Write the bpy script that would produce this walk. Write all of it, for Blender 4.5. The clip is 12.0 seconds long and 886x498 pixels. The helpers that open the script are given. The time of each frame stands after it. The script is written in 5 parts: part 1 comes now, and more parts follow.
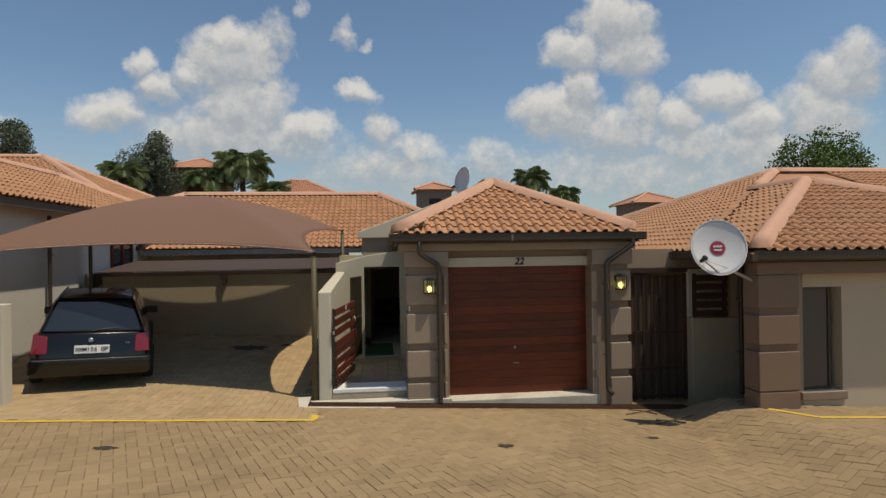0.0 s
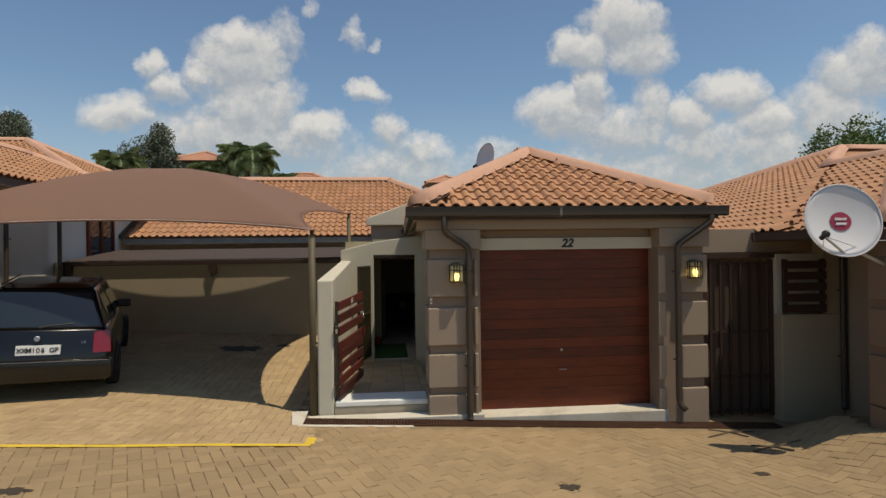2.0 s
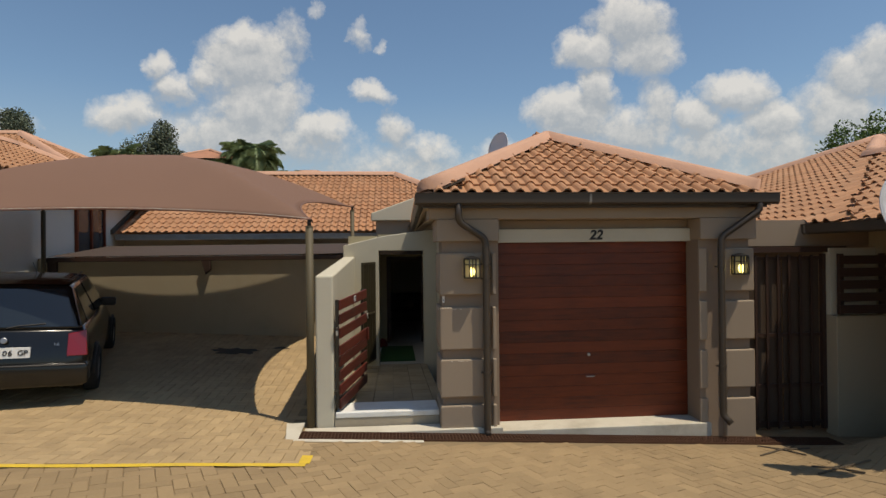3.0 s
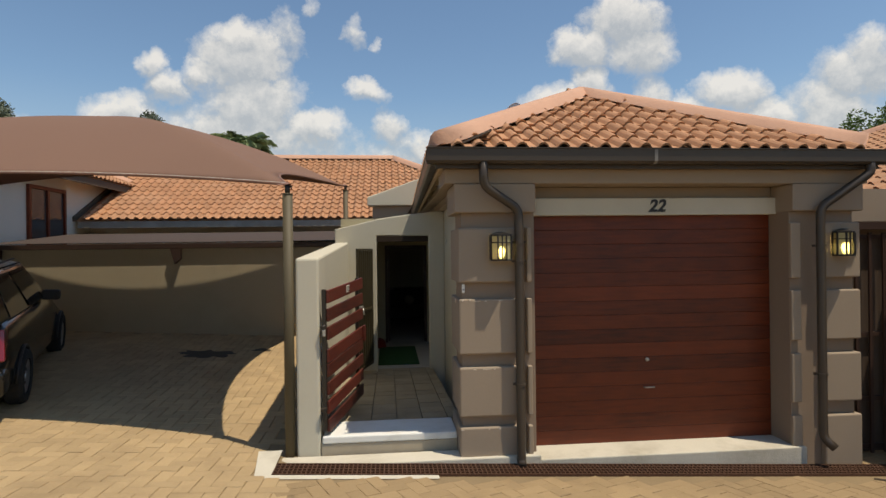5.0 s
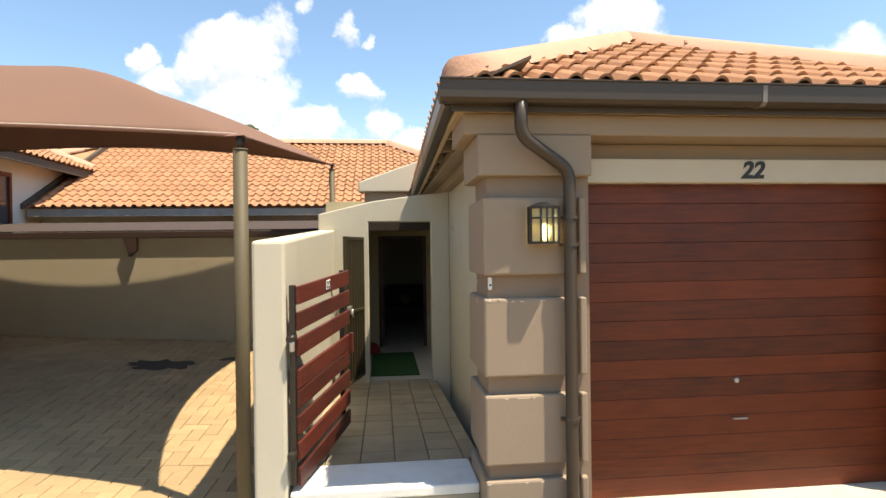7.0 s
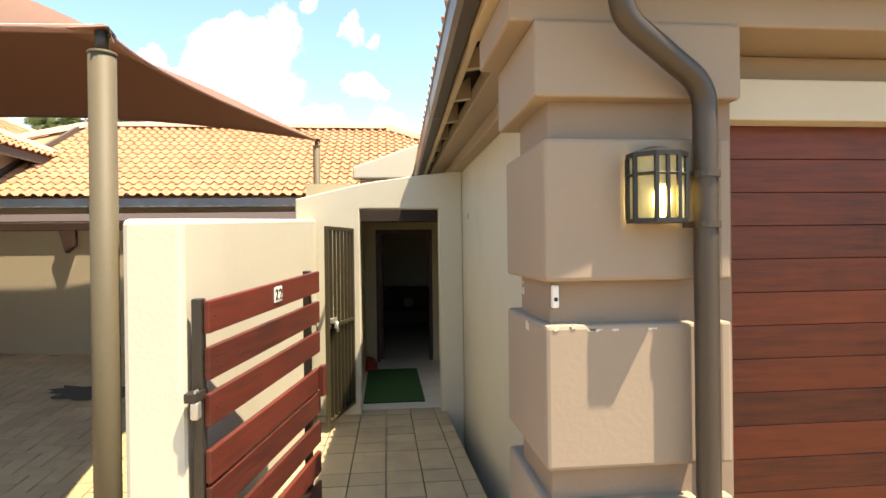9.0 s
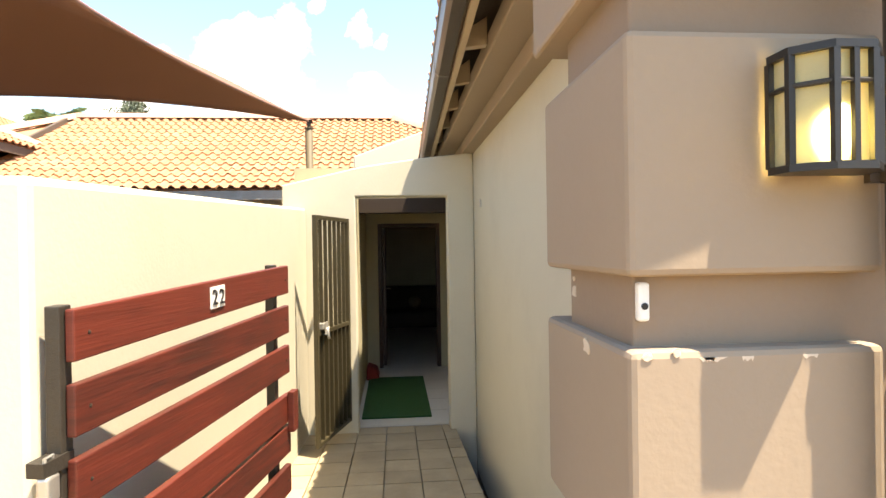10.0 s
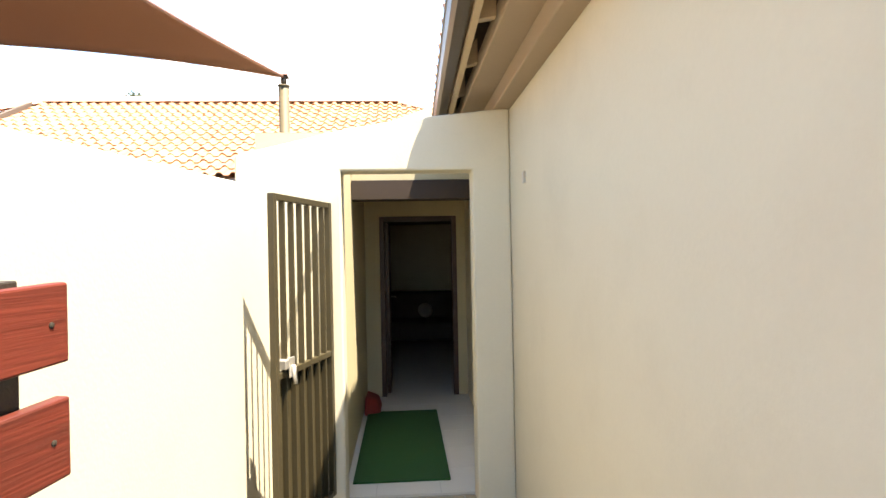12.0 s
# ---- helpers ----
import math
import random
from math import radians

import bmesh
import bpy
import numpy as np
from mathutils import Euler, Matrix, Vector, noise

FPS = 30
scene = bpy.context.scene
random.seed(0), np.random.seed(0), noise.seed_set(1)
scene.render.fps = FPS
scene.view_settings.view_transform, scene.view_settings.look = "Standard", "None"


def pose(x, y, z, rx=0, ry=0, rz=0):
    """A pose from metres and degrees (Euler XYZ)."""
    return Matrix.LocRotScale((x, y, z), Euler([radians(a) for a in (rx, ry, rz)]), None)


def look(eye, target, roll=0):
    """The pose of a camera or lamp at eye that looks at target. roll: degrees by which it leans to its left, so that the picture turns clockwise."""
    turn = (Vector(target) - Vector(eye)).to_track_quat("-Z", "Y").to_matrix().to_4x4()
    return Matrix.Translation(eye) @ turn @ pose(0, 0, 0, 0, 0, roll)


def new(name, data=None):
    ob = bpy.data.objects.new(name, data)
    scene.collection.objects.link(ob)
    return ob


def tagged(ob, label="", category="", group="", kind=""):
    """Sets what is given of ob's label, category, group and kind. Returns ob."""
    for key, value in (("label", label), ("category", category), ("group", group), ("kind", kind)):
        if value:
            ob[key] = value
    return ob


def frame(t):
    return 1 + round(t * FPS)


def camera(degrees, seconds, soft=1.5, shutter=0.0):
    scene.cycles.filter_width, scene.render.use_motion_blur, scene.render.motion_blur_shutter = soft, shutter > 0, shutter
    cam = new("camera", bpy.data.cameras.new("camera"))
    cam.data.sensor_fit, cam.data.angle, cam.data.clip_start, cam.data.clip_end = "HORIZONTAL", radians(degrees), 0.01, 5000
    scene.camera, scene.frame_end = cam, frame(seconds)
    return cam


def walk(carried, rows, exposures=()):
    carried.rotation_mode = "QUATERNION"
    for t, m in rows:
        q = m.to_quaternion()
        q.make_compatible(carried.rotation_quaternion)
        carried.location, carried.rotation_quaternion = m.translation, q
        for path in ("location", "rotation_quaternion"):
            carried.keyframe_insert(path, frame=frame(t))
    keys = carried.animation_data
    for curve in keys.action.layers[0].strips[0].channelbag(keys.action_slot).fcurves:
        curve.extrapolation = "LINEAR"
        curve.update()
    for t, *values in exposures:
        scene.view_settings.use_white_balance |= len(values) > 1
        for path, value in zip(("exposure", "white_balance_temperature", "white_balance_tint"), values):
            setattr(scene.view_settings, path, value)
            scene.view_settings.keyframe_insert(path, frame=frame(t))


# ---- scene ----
cam = camera(75.7, 12.0)
PATH = [
    (0, (-1.109, -9.179, 2.363), (-0.886, -7.192, 2.371), -0.8),
    (0.5, (-1.127, -8.678, 2.312), (-0.91, -6.69, 2.316), -0.7),
    (1, (-1.147, -8.21, 2.245), (-0.938, -6.221, 2.251), -0.8),
    (1.5, (-1.155, -7.758, 2.184), (-0.954, -5.768, 2.19), -0.7),
    (2, (-1.19, -7.334, 2.097), (-0.995, -5.344, 2.104), -0.7),
    (2.5, (-1.198, -6.913, 2.044), (-1.013, -4.921, 2.053), -0.7),
    (3, (-1.209, -6.524, 2.001), (-1.032, -4.532, 2.011), -0.6),
    (5, (-1.284, -5.014, 1.803), (-1.091, -3.024, 1.806), -0.7),
    (5.5, (-1.288, -4.653, 1.753), (-1.082, -2.663, 1.753), -0.7),
    (6, (-1.295, -4.319, 1.745), (-1.089, -2.329, 1.743), -0.8),
    (6.5, (-1.313, -3.962, 1.72), (-1.104, -1.973, 1.718), -0.7),
    (7, (-1.293, -3.566, 1.689), (-1.078, -1.577, 1.685), -0.7),
    (9, (-1.198, -2.011, 1.637), (-0.998, -0.021, 1.631), -0.7),
    (9.5, (-1.160, -1.600, 1.617), (-0.972, 0.391, 1.609), -0.9),
    (10, (-1.125, -1.255, 1.583), (-0.955, 0.737, 1.575), -0.9),
    (10.5, (-1.119, -0.872, 1.553), (-0.962, 1.122, 1.548), -0.8),
    (11, (-1.118, -0.487, 1.528), (-0.963, 1.507, 1.528), -0.8),
    (11.5, (-1.095, -0.108, 1.512), (-0.948, 1.887, 1.511), -0.8),
    (12, (-1.081, 0.26, 1.554), (-0.945, 2.255, 1.551), -1.1),
]
EXPOSURE = [(0.0, -0.6, 7700, 10), (3.0, -0.5, 7700, 10), (5.0, -0.3, 7700, 10), (6.0, 0.15, 7900, 10), (7.0, 0.72, 8100, 10),
            (9.0, 1.4, 8500, 11), (9.5, 1.6, 8500, 11), (10.5, 1.93, 8200, 12), (12.0, 2.36, 7900, 11)]
walk(cam, [(t, look(eye, target, roll)) for t, eye, target, roll in PATH], EXPOSURE)

# light
SUN_DIR = Vector((0.30, -0.207, 1.0)).normalized()
sun = bpy.data.lights.new("sun", "SUN")
sun.energy, sun.angle, sun.color = 5.0, radians(0.55), (1.0, 0.955, 0.88)
sun_ob = new("sun", sun)
sun_ob.matrix_basis = SUN_DIR.to_track_quat("Z", "Y").to_matrix().to_4x4()

world = bpy.data.worlds.new("sky")
scene.world = world
world.use_nodes = True


class Nodes:
    """Short hand for node trees."""

    def __init__(self, tree):
        self.t = tree
        tree.nodes.clear()

    def n(self, kind, ins=None, **props):
        nd = self.t.nodes.new(kind)
        if "operation" in props:
            nd.operation = props["operation"]
        if "use_clamp" in props:
            nd.use_clamp = props["use_clamp"]
        if "data_type" in props:
            nd.data_type = props["data_type"]
        if "blend_type" in props:
            nd.blend_type = props["blend_type"]
        for k, v in (ins or {}).items():
            self.put(nd.inputs[k], v)
        return nd

    def put(self, socket, v):
        if isinstance(v, bpy.types.NodeSocket):
            self.t.links.new(v, socket)
        elif isinstance(v, bpy.types.Node):
            self.t.links.new(v.outputs[0], socket)
        else:
            socket.default_value = v

    def math(self, op, a, b=0.0, c=0.0, clamp=False):
        return self.n("ShaderNodeMath", {0: a, 1: b, 2: c}, operation=op, use_clamp=clamp).outputs[0]

    def mix(self, f, a, b, blend="MIX"):
        nd = self.n("ShaderNodeMix", data_type="RGBA", blend_type=blend)
        self.put(nd.inputs[0], f)
        self.put(nd.inputs[6], a)
        self.put(nd.inputs[7], b)
        return nd.outputs[2]

    def ramp(self, f, stops):
        nd = self.n("ShaderNodeValToRGB", {0: f})
        e = nd.color_ramp.elements
        e[0].position, e[0].color = stops[0][0], (*stops[0][1], 1)
        e[1].position, e[1].color = stops[-1][0], (*stops[-1][1], 1)
        for p, c in stops[1:-1]:
            q = e.new(p)
            q.color = (*c, 1)
        return nd.outputs[0]

    def noise(self, vec, scale, detail=4.0, rough=0.55):
        return self.n("ShaderNodeTexNoise", {"Vector": vec, "Scale": scale, "Detail": detail, "Roughness": rough}).outputs[0]


def sky():
    k = Nodes(world.node_tree)
    sk = k.n("ShaderNodeTexSky")
    sk.sky_type, sk.sun_disc = "NISHITA", False
    sk.sun_elevation, sk.sun_rotation = math.asin(SUN_DIR.z), math.atan2(SUN_DIR.x, SUN_DIR.y)
    sk.altitude, sk.air_density, sk.dust_density, sk.ozone_density = 1400.0, 1.2, 1.4, 1.5
    d = k.n("ShaderNodeTexCoord").outputs["Generated"]
    sep = k.n("ShaderNodeSeparateXYZ", {0: d})
    ay = k.math("MAXIMUM", sep.outputs[1], 0.05)
    u = k.math("DIVIDE", sep.outputs[0], ay)
    w = k.math("DIVIDE", sep.outputs[2], ay)
    wob = k.n("ShaderNodeTexNoise", {"Vector": d, "Scale": 9.0, "Detail": 8.0, "Roughness": 0.62})
    ws = k.n("ShaderNodeSeparateColor", {0: wob.outputs["Color"]})
    big = k.n("ShaderNodeTexNoise", {"Vector": d, "Scale": 20.0, "Detail": 9.0, "Roughness": 0.6})
    bs = k.n("ShaderNodeSeparateColor", {0: big.outputs["Color"]})
    def shifted(a, ch, f, g):
        return k.math("ADD", a, k.math("ADD", k.math("MULTIPLY", k.math("SUBTRACT", ws.outputs[ch], 0.5), f), k.math("MULTIPLY", k.math("SUBTRACT", bs.outputs[ch], 0.5), g)))

    uu, vv = shifted(u, 0, 0.055, 0.060), shifted(w, 1, 0.050, 0.055)
    puff = k.noise(d, 42.0, 9.0, 0.66)
    lump = k.math("MULTIPLY", k.math("SUBTRACT", puff, 0.42), 1.15)

    def field(lift):
        """Cumulus heaps: centre across, centre up, half width, half height, strength."""
        p = k.n("ShaderNodeCombineXYZ", {0: uu, 1: k.math("ADD", vv, lift), 2: 0.0}).outputs[0]
        total = None
        for cx, cy, rx, ry, st in CLOUDS:
            rx, ry = rx * 1.22, ry * 1.22
            q = k.n("ShaderNodeVectorMath", {0: p, 1: (1 / rx, 1 / ry, 0), 2: (-cx / rx, -cy / ry, 0)}, operation="MULTIPLY_ADD").outputs[0]
            q = k.n("ShaderNodeVectorMath", {0: q, 1: q}, operation="DOT_PRODUCT").outputs["Value"]
            m = k.math("MULTIPLY_ADD", q, -st, st)
            total = m if total is None else k.math("MAXIMUM", total, m)
        return total

    total = field(0.0)
    above = field(0.022)
    front = k.math("GREATER_THAN", sep.outputs[1], 0.15)
    dens = k.math("MULTIPLY", k.math("ADD", total, lump), 1.35, clamp=True)
    dens = k.math("MULTIPLY", dens, front)
    # scattered clouds over the rest of the sky
    gen = k.noise(k.n("ShaderNodeVectorMath", {0: d, 1: (1, 1, 2.2)}, operation="MULTIPLY").outputs[0], 2.6, 8.0, 0.58)
    gen = k.math("MULTIPLY", k.math("SUBTRACT", gen, 0.60), 6.0, clamp=True)
    gen = k.math("MULTIPLY", gen, k.math("SUBTRACT", 1.0, front))
    # haze low down
    haze = k.math("SUBTRACT", 1.0, k.math("DIVIDE", k.math("ABSOLUTE", sep.outputs[2]), 0.26), clamp=True)
    haze = k.math("MULTIPLY", k.math("POWER", haze, 1.2), 0.70)
    dens = k.math("MAXIMUM", dens, gen)
    rim = k.math("SUBTRACT", k.math("MAXIMUM", total, -0.4), k.math("MAXIMUM", above, -0.4))
    shade = k.math("ADD", k.math("MULTIPLY", puff, 0.75), k.math("MULTIPLY", rim, 0.55))
    ccol = k.ramp(shade, [(0.25, CLOUD_DARK), (0.70, CLOUD_LIGHT)])
    col = k.mix(haze, k.n("ShaderNodeVectorMath", {0: sk.outputs[0], 1: SKY_TINT}, operation="MULTIPLY").outputs[0], (*HAZE, 1))
    col = k.mix(k.math("MULTIPLY", dens, 0.86), col, ccol)
    bg = k.n("ShaderNodeBackground", {"Color": col, "Strength": 0.080})
    k.n("ShaderNodeOutputWorld", {0: bg.outputs[0]})


SKY_TINT = (1.52, 1.86, 2.12)
HAZE = (6.2, 7.5, 9.0)
CLOUD_DARK, CLOUD_LIGHT = (6.9, 7.9, 9.3), (12.6, 13.1, 13.8)
CLOUDS = [
    (-0.244, 0.328, 0.071, 0.060, 1.00), (-0.254, 0.366, 0.038, 0.030, 1.00), (-0.318, 0.307, 0.028, 0.024, 0.90), (-0.229, 0.249, 0.084, 0.060, 1.00), (-0.274, 0.201, 0.119, 0.048, 0.80),
    (-0.398, 0.320, 0.020, 0.025, 0.80), (-0.365, 0.281, 0.034, 0.028, 0.90), (-0.442, 0.239, 0.058, 0.030, 0.90), (-0.125, 0.214, 0.050, 0.028, 0.90), (-0.180, 0.189, 0.109, 0.042, 0.70),
    (-0.173, 0.366, 0.022, 0.045, 0.45), (-0.130, 0.420, 0.016, 0.014, 0.40), (-0.051, 0.383, 0.016, 0.026, 0.45), (-0.016, 0.363, 0.010, 0.010, 0.40), (-0.034, 0.274, 0.038, 0.021, 0.90),
    (0.009, 0.214, 0.030, 0.030, 0.70), (0.066, 0.178, 0.055, 0.026, 0.70), (0.019, 0.140, 0.139, 0.042, 0.55), (-0.646, 0.217, 0.050, 0.022, 0.45), (-0.668, 0.333, 0.026, 0.038, 0.90),
    (0.436, 0.410, 0.071, 0.048, 1.00), (0.356, 0.360, 0.062, 0.034, 1.00), (0.460, 0.358, 0.062, 0.044, 0.90), (0.326, 0.249, 0.079, 0.044, 1.00), (0.368, 0.291, 0.034, 0.042, 1.00),
    (0.485, 0.264, 0.036, 0.060, 0.70), (0.436, 0.214, 0.099, 0.045, 0.75), (0.644, 0.289, 0.069, 0.036, 1.00), (0.555, 0.249, 0.052, 0.034, 1.00), (0.708, 0.244, 0.060, 0.035, 0.90),
    (0.574, 0.194, 0.089, 0.048, 0.70), (0.723, 0.194, 0.139, 0.055, 0.70), (0.867, 0.328, 0.060, 0.048, 0.90), (0.842, 0.254, 0.094, 0.060, 0.90), (0.922, 0.348, 0.060, 0.060, 0.90),
    (0.197, 0.165, 0.044, 0.032, 0.55), (0.525, 0.140, 0.317, 0.050, 0.50),
]
sky()


# ---- materials ----
def material(name, base, rough=0.8, metal=0.0, vary=0.12, scale=3.0, fine=60.0, bump=0.15, bump_scale=120.0, dirt=None, dirt_amount=0.0, dirt_scale=1.2, per_object=0.0, per_island=0.0, spec=0.4, trans=0.0, emit=None, emit_strength=0.0, coat=0.0):
    m = bpy.data.materials.new(name)
    m.use_nodes = True
    k = Nodes(m.node_tree)
    tc = k.n("ShaderNodeTexCoord")
    geo = k.n("ShaderNodeNewGeometry")
    pos = geo.outputs["Position"]
    big = k.noise(pos, scale, 5.0, 0.6)
    small = k.noise(pos, fine, 4.0, 0.6)
    f = k.math("ADD", k.math("MULTIPLY", k.math("SUBTRACT", big, 0.5), 2.0 * vary), k.math("MULTIPLY", k.math("SUBTRACT", small, 0.5), vary * 1.4))
    val = k.math("ADD", 1.0, f)
    if per_object:
        r = k.n("ShaderNodeObjectInfo").outputs["Random"]
        val = k.math("ADD", val, k.math("MULTIPLY", k.math("SUBTRACT", r, 0.5), per_object))
    if per_island:
        r = geo.outputs["Random Per Island"]
        val = k.math("ADD", val, k.math("MULTIPLY", k.math("SUBTRACT", r, 0.5), per_island))
    col = k.n("ShaderNodeVectorMath", {0: base, "Scale": val}, operation="SCALE").outputs[0]
    if dirt:
        dn = k.noise(pos, dirt_scale, 7.0, 0.65)
        df = k.math("MULTIPLY", k.math("SUBTRACT", dn, 0.5), 5.0, clamp=True)
        col = k.mix(k.math("MULTIPLY", df, dirt_amount), col, (*dirt, 1))
    b = k.n("ShaderNodeBsdfPrincipled", {"Base Color": col, "Metallic": metal, "Specular IOR Level": spec})
    k.put(b.inputs["Roughness"], k.math("ADD", rough, k.math("MULTIPLY", k.math("SUBTRACT", big, 0.5), 0.12), clamp=True))
    if coat:
        k.put(b.inputs["Coat Weight"], coat)
        k.put(b.inputs["Coat Roughness"], 0.05)
    if trans:
        k.put(b.inputs["Transmission Weight"], trans)
    if emit:
        k.put(b.inputs["Emission Color"], (*emit, 1))
        k.put(b.inputs["Emission Strength"], emit_strength)
    if bump:
        h = k.noise(pos, bump_scale, 4.0, 0.6)
        bp = k.n("ShaderNodeBump", {"Strength": bump, "Distance": 0.01, "Height": h})
        k.put(b.inputs["Normal"], bp.outputs[0])
    k.n("ShaderNodeOutputMaterial", {0: b.outputs[0]})
    return m


def wood_material(name, base, dark, rough=0.45):
    m = bpy.data.materials.new(name)
    m.use_nodes = True
    k = Nodes(m.node_tree)
    pos = k.n("ShaderNodeNewGeometry").outputs["Position"]
    rnd = k.n("ShaderNodeObjectInfo").outputs["Random"]
    off = k.n("ShaderNodeCombineXYZ", {0: k.math("MULTIPLY", rnd, 7.0), 1: k.math("MULTIPLY", rnd, 3.0), 2: k.math("MULTIPLY", rnd, 31.0)})
    p = k.n("ShaderNodeVectorMath", {0: pos, 1: off}, operation="ADD").outputs[0]
    st = k.n("ShaderNodeVectorMath", {0: p, 1: (2.2, 2.2, 26.0)}, operation="MULTIPLY").outputs[0]
    grain = k.noise(st, 1.6, 7.0, 0.68)
    fine = k.noise(k.n("ShaderNodeVectorMath", {0: p, 1: (6, 6, 160)}, operation="MULTIPLY").outputs[0], 1.0, 3.0, 0.5)
    blot = k.noise(p, 2.6, 4.0, 0.6)
    f = k.math("ADD", k.math("MULTIPLY", grain, 0.62), k.math("ADD", k.math("MULTIPLY", blot, 0.35), k.math("MULTIPLY", k.math("SUBTRACT", rnd, 0.5), 0.22)))
    col = k.ramp(f, [(0.30, dark), (0.52, base), (0.74, tuple(min(1, c * 1.4) for c in base))])
    b = k.n("ShaderNodeBsdfPrincipled", {"Base Color": col, "Roughness": rough, "Specular IOR Level": 0.4})
    bp = k.n("ShaderNodeBump", {"Strength": 0.25, "Distance": 0.004, "Height": fine})
    k.put(b.inputs["Normal"], bp.outputs[0])
    k.n("ShaderNodeOutputMaterial", {0: b.outputs[0]})
    return m


M_TAUPE = material("taupe_paint", (0.315, 0.245, 0.178), 0.8, vary=0.05, scale=1.5, bump=0.10, bump_scale=45, dirt=(0.30, 0.23, 0.17), dirt_amount=0.35)
M_TAUPE_DARK = material("taupe_paint_dark", (0.26, 0.19, 0.135), 0.8, vary=0.06, bump=0.2, bump_scale=45)
M_TAN = material("tan_paint", (0.47, 0.37, 0.25), 0.6, vary=0.04)
M_CREAM = material("cream_paint", (0.56, 0.52, 0.41), 0.82, vary=0.04, scale=1.2, bump=0.08, bump_scale=60, dirt=(0.44, 0.40, 0.31), dirt_amount=0.35)
M_CREAMLIGHT = material("pale_cream_paint", (0.66, 0.63, 0.55), 0.82, vary=0.04)
M_BEIGE = material("beige_paint", (0.50, 0.42, 0.30), 0.82, vary=0.05, bump=0.2, bump_scale=40)
M_BEAM = material("beam_brown", (0.030, 0.018, 0.011), 0.6, vary=0.08)
M_OCHRE = material("ochre_paint", (0.42, 0.37, 0.24), 0.8, vary=0.05)
M_WHITE = material("white_paint", (0.75, 0.74, 0.70), 0.5, vary=0.03)
M_STEP = material("white_step", (0.74, 0.74, 0.70), 0.55, vary=0.06, dirt=(0.45, 0.42, 0.36), dirt_amount=0.4, dirt_scale=3.0)
M_CONCRETE = material("concrete", (0.55, 0.51, 0.42), 0.85, vary=0.10, dirt=(0.32, 0.28, 0.21), dirt_amount=0.6, dirt_scale=1.6, bump=0.4, bump_scale=60)
M_TILE = material("terracotta", (0.41, 0.205, 0.104), 0.75, vary=0.16, scale=2.0, fine=35, per_object=0.22, per_island=0.22, dirt=(0.46, 0.27, 0.16), dirt_amount=0.45, bump=0.3, bump_scale=70)
M_TILEFAR = material("far_terracotta", (0.42, 0.20, 0.12), 0.8, vary=0.2, scale=1.2)
M_HIP = material("pink_mortar", (0.54, 0.31, 0.21), 0.8, vary=0.10, scale=2.0, dirt=(0.45, 0.25, 0.17), dirt_amount=0.5, bump=0.4, bump_scale=50)
M_SAND = material("joint_sand", (0.235, 0.17, 0.095), 0.95, vary=0.2, scale=2.0)
M_BRICK = material("paving_brick", (0.315, 0.22, 0.118), 0.88, vary=0.16, scale=0.7, fine=50, per_object=0.18, per_island=0.18, dirt=(0.19, 0.13, 0.07), dirt_amount=0.65, dirt_scale=0.9, bump=0.4, bump_scale=80)
M_BRICKBAY = material("bay_paving_brick", (0.385, 0.275, 0.150), 0.86, vary=0.18, scale=0.8, fine=50, per_object=0.2, per_island=0.2, dirt=(0.24, 0.165, 0.09), dirt_amount=0.6, dirt_scale=1.3, bump=0.4, bump_scale=80)
M_PAVER = material("passage_paver", (0.335, 0.275, 0.185), 0.85, vary=0.14, per_object=0.2, dirt=(0.17, 0.13, 0.085), dirt_amount=0.6, bump=0.3)
M_MORTAR = material("mortar", (0.235, 0.195, 0.14), 0.9, vary=0.1)
M_TILEGROUT = material("pale_tile_grout", (0.42, 0.40, 0.35), 0.5, vary=0.05)
M_WHITETILE = material("white_tile", (0.62, 0.60, 0.54), 0.25, vary=0.03, bump=0.0)
M_YELLOW = material("yellow_line", (0.68, 0.46, 0.05), 0.7, vary=0.12, fine=30, dirt=(0.35, 0.26, 0.10), dirt_amount=0.4, dirt_scale=4.0)
M_GUTTER = material("brown_gutter", (0.060, 0.046, 0.034), 0.38, vary=0.10, bump=0.05)
M_GATEPLANK = material("brown_board_paint", (0.075, 0.050, 0.034), 0.6, vary=0.2, fine=30)
M_DOORWOOD = wood_material("dark_door_timber", (0.040, 0.012, 0.008), (0.020, 0.007, 0.005), 0.45)
M_STEPRISE = material("step_riser_plaster", (0.40, 0.34, 0.25), 0.85, vary=0.06, dirt=(0.30, 0.24, 0.17), dirt_amount=0.5, dirt_scale=3.0, bump=0.2)
M_SEAL = material("grey_sealant", (0.20, 0.185, 0.165), 0.6, vary=0.25, fine=30)
M_GATEBROWN = material("dark_brown_paint", (0.050, 0.026, 0.018), 0.5, vary=0.12, bump=0.1)
M_GATESTEEL = material("dark_steel", (0.045, 0.038, 0.030), 0.45, metal=0.3, vary=0.15)
M_OLIVEDARK = material("gate_olive_paint", (0.050, 0.040, 0.020), 0.5, metal=0.1, vary=0.2, fine=40, bump=0.1)
M_OLIVE = material("olive_steel_paint", (0.095, 0.076, 0.042), 0.62, metal=0.0, vary=0.14, fine=40, bump=0.1)
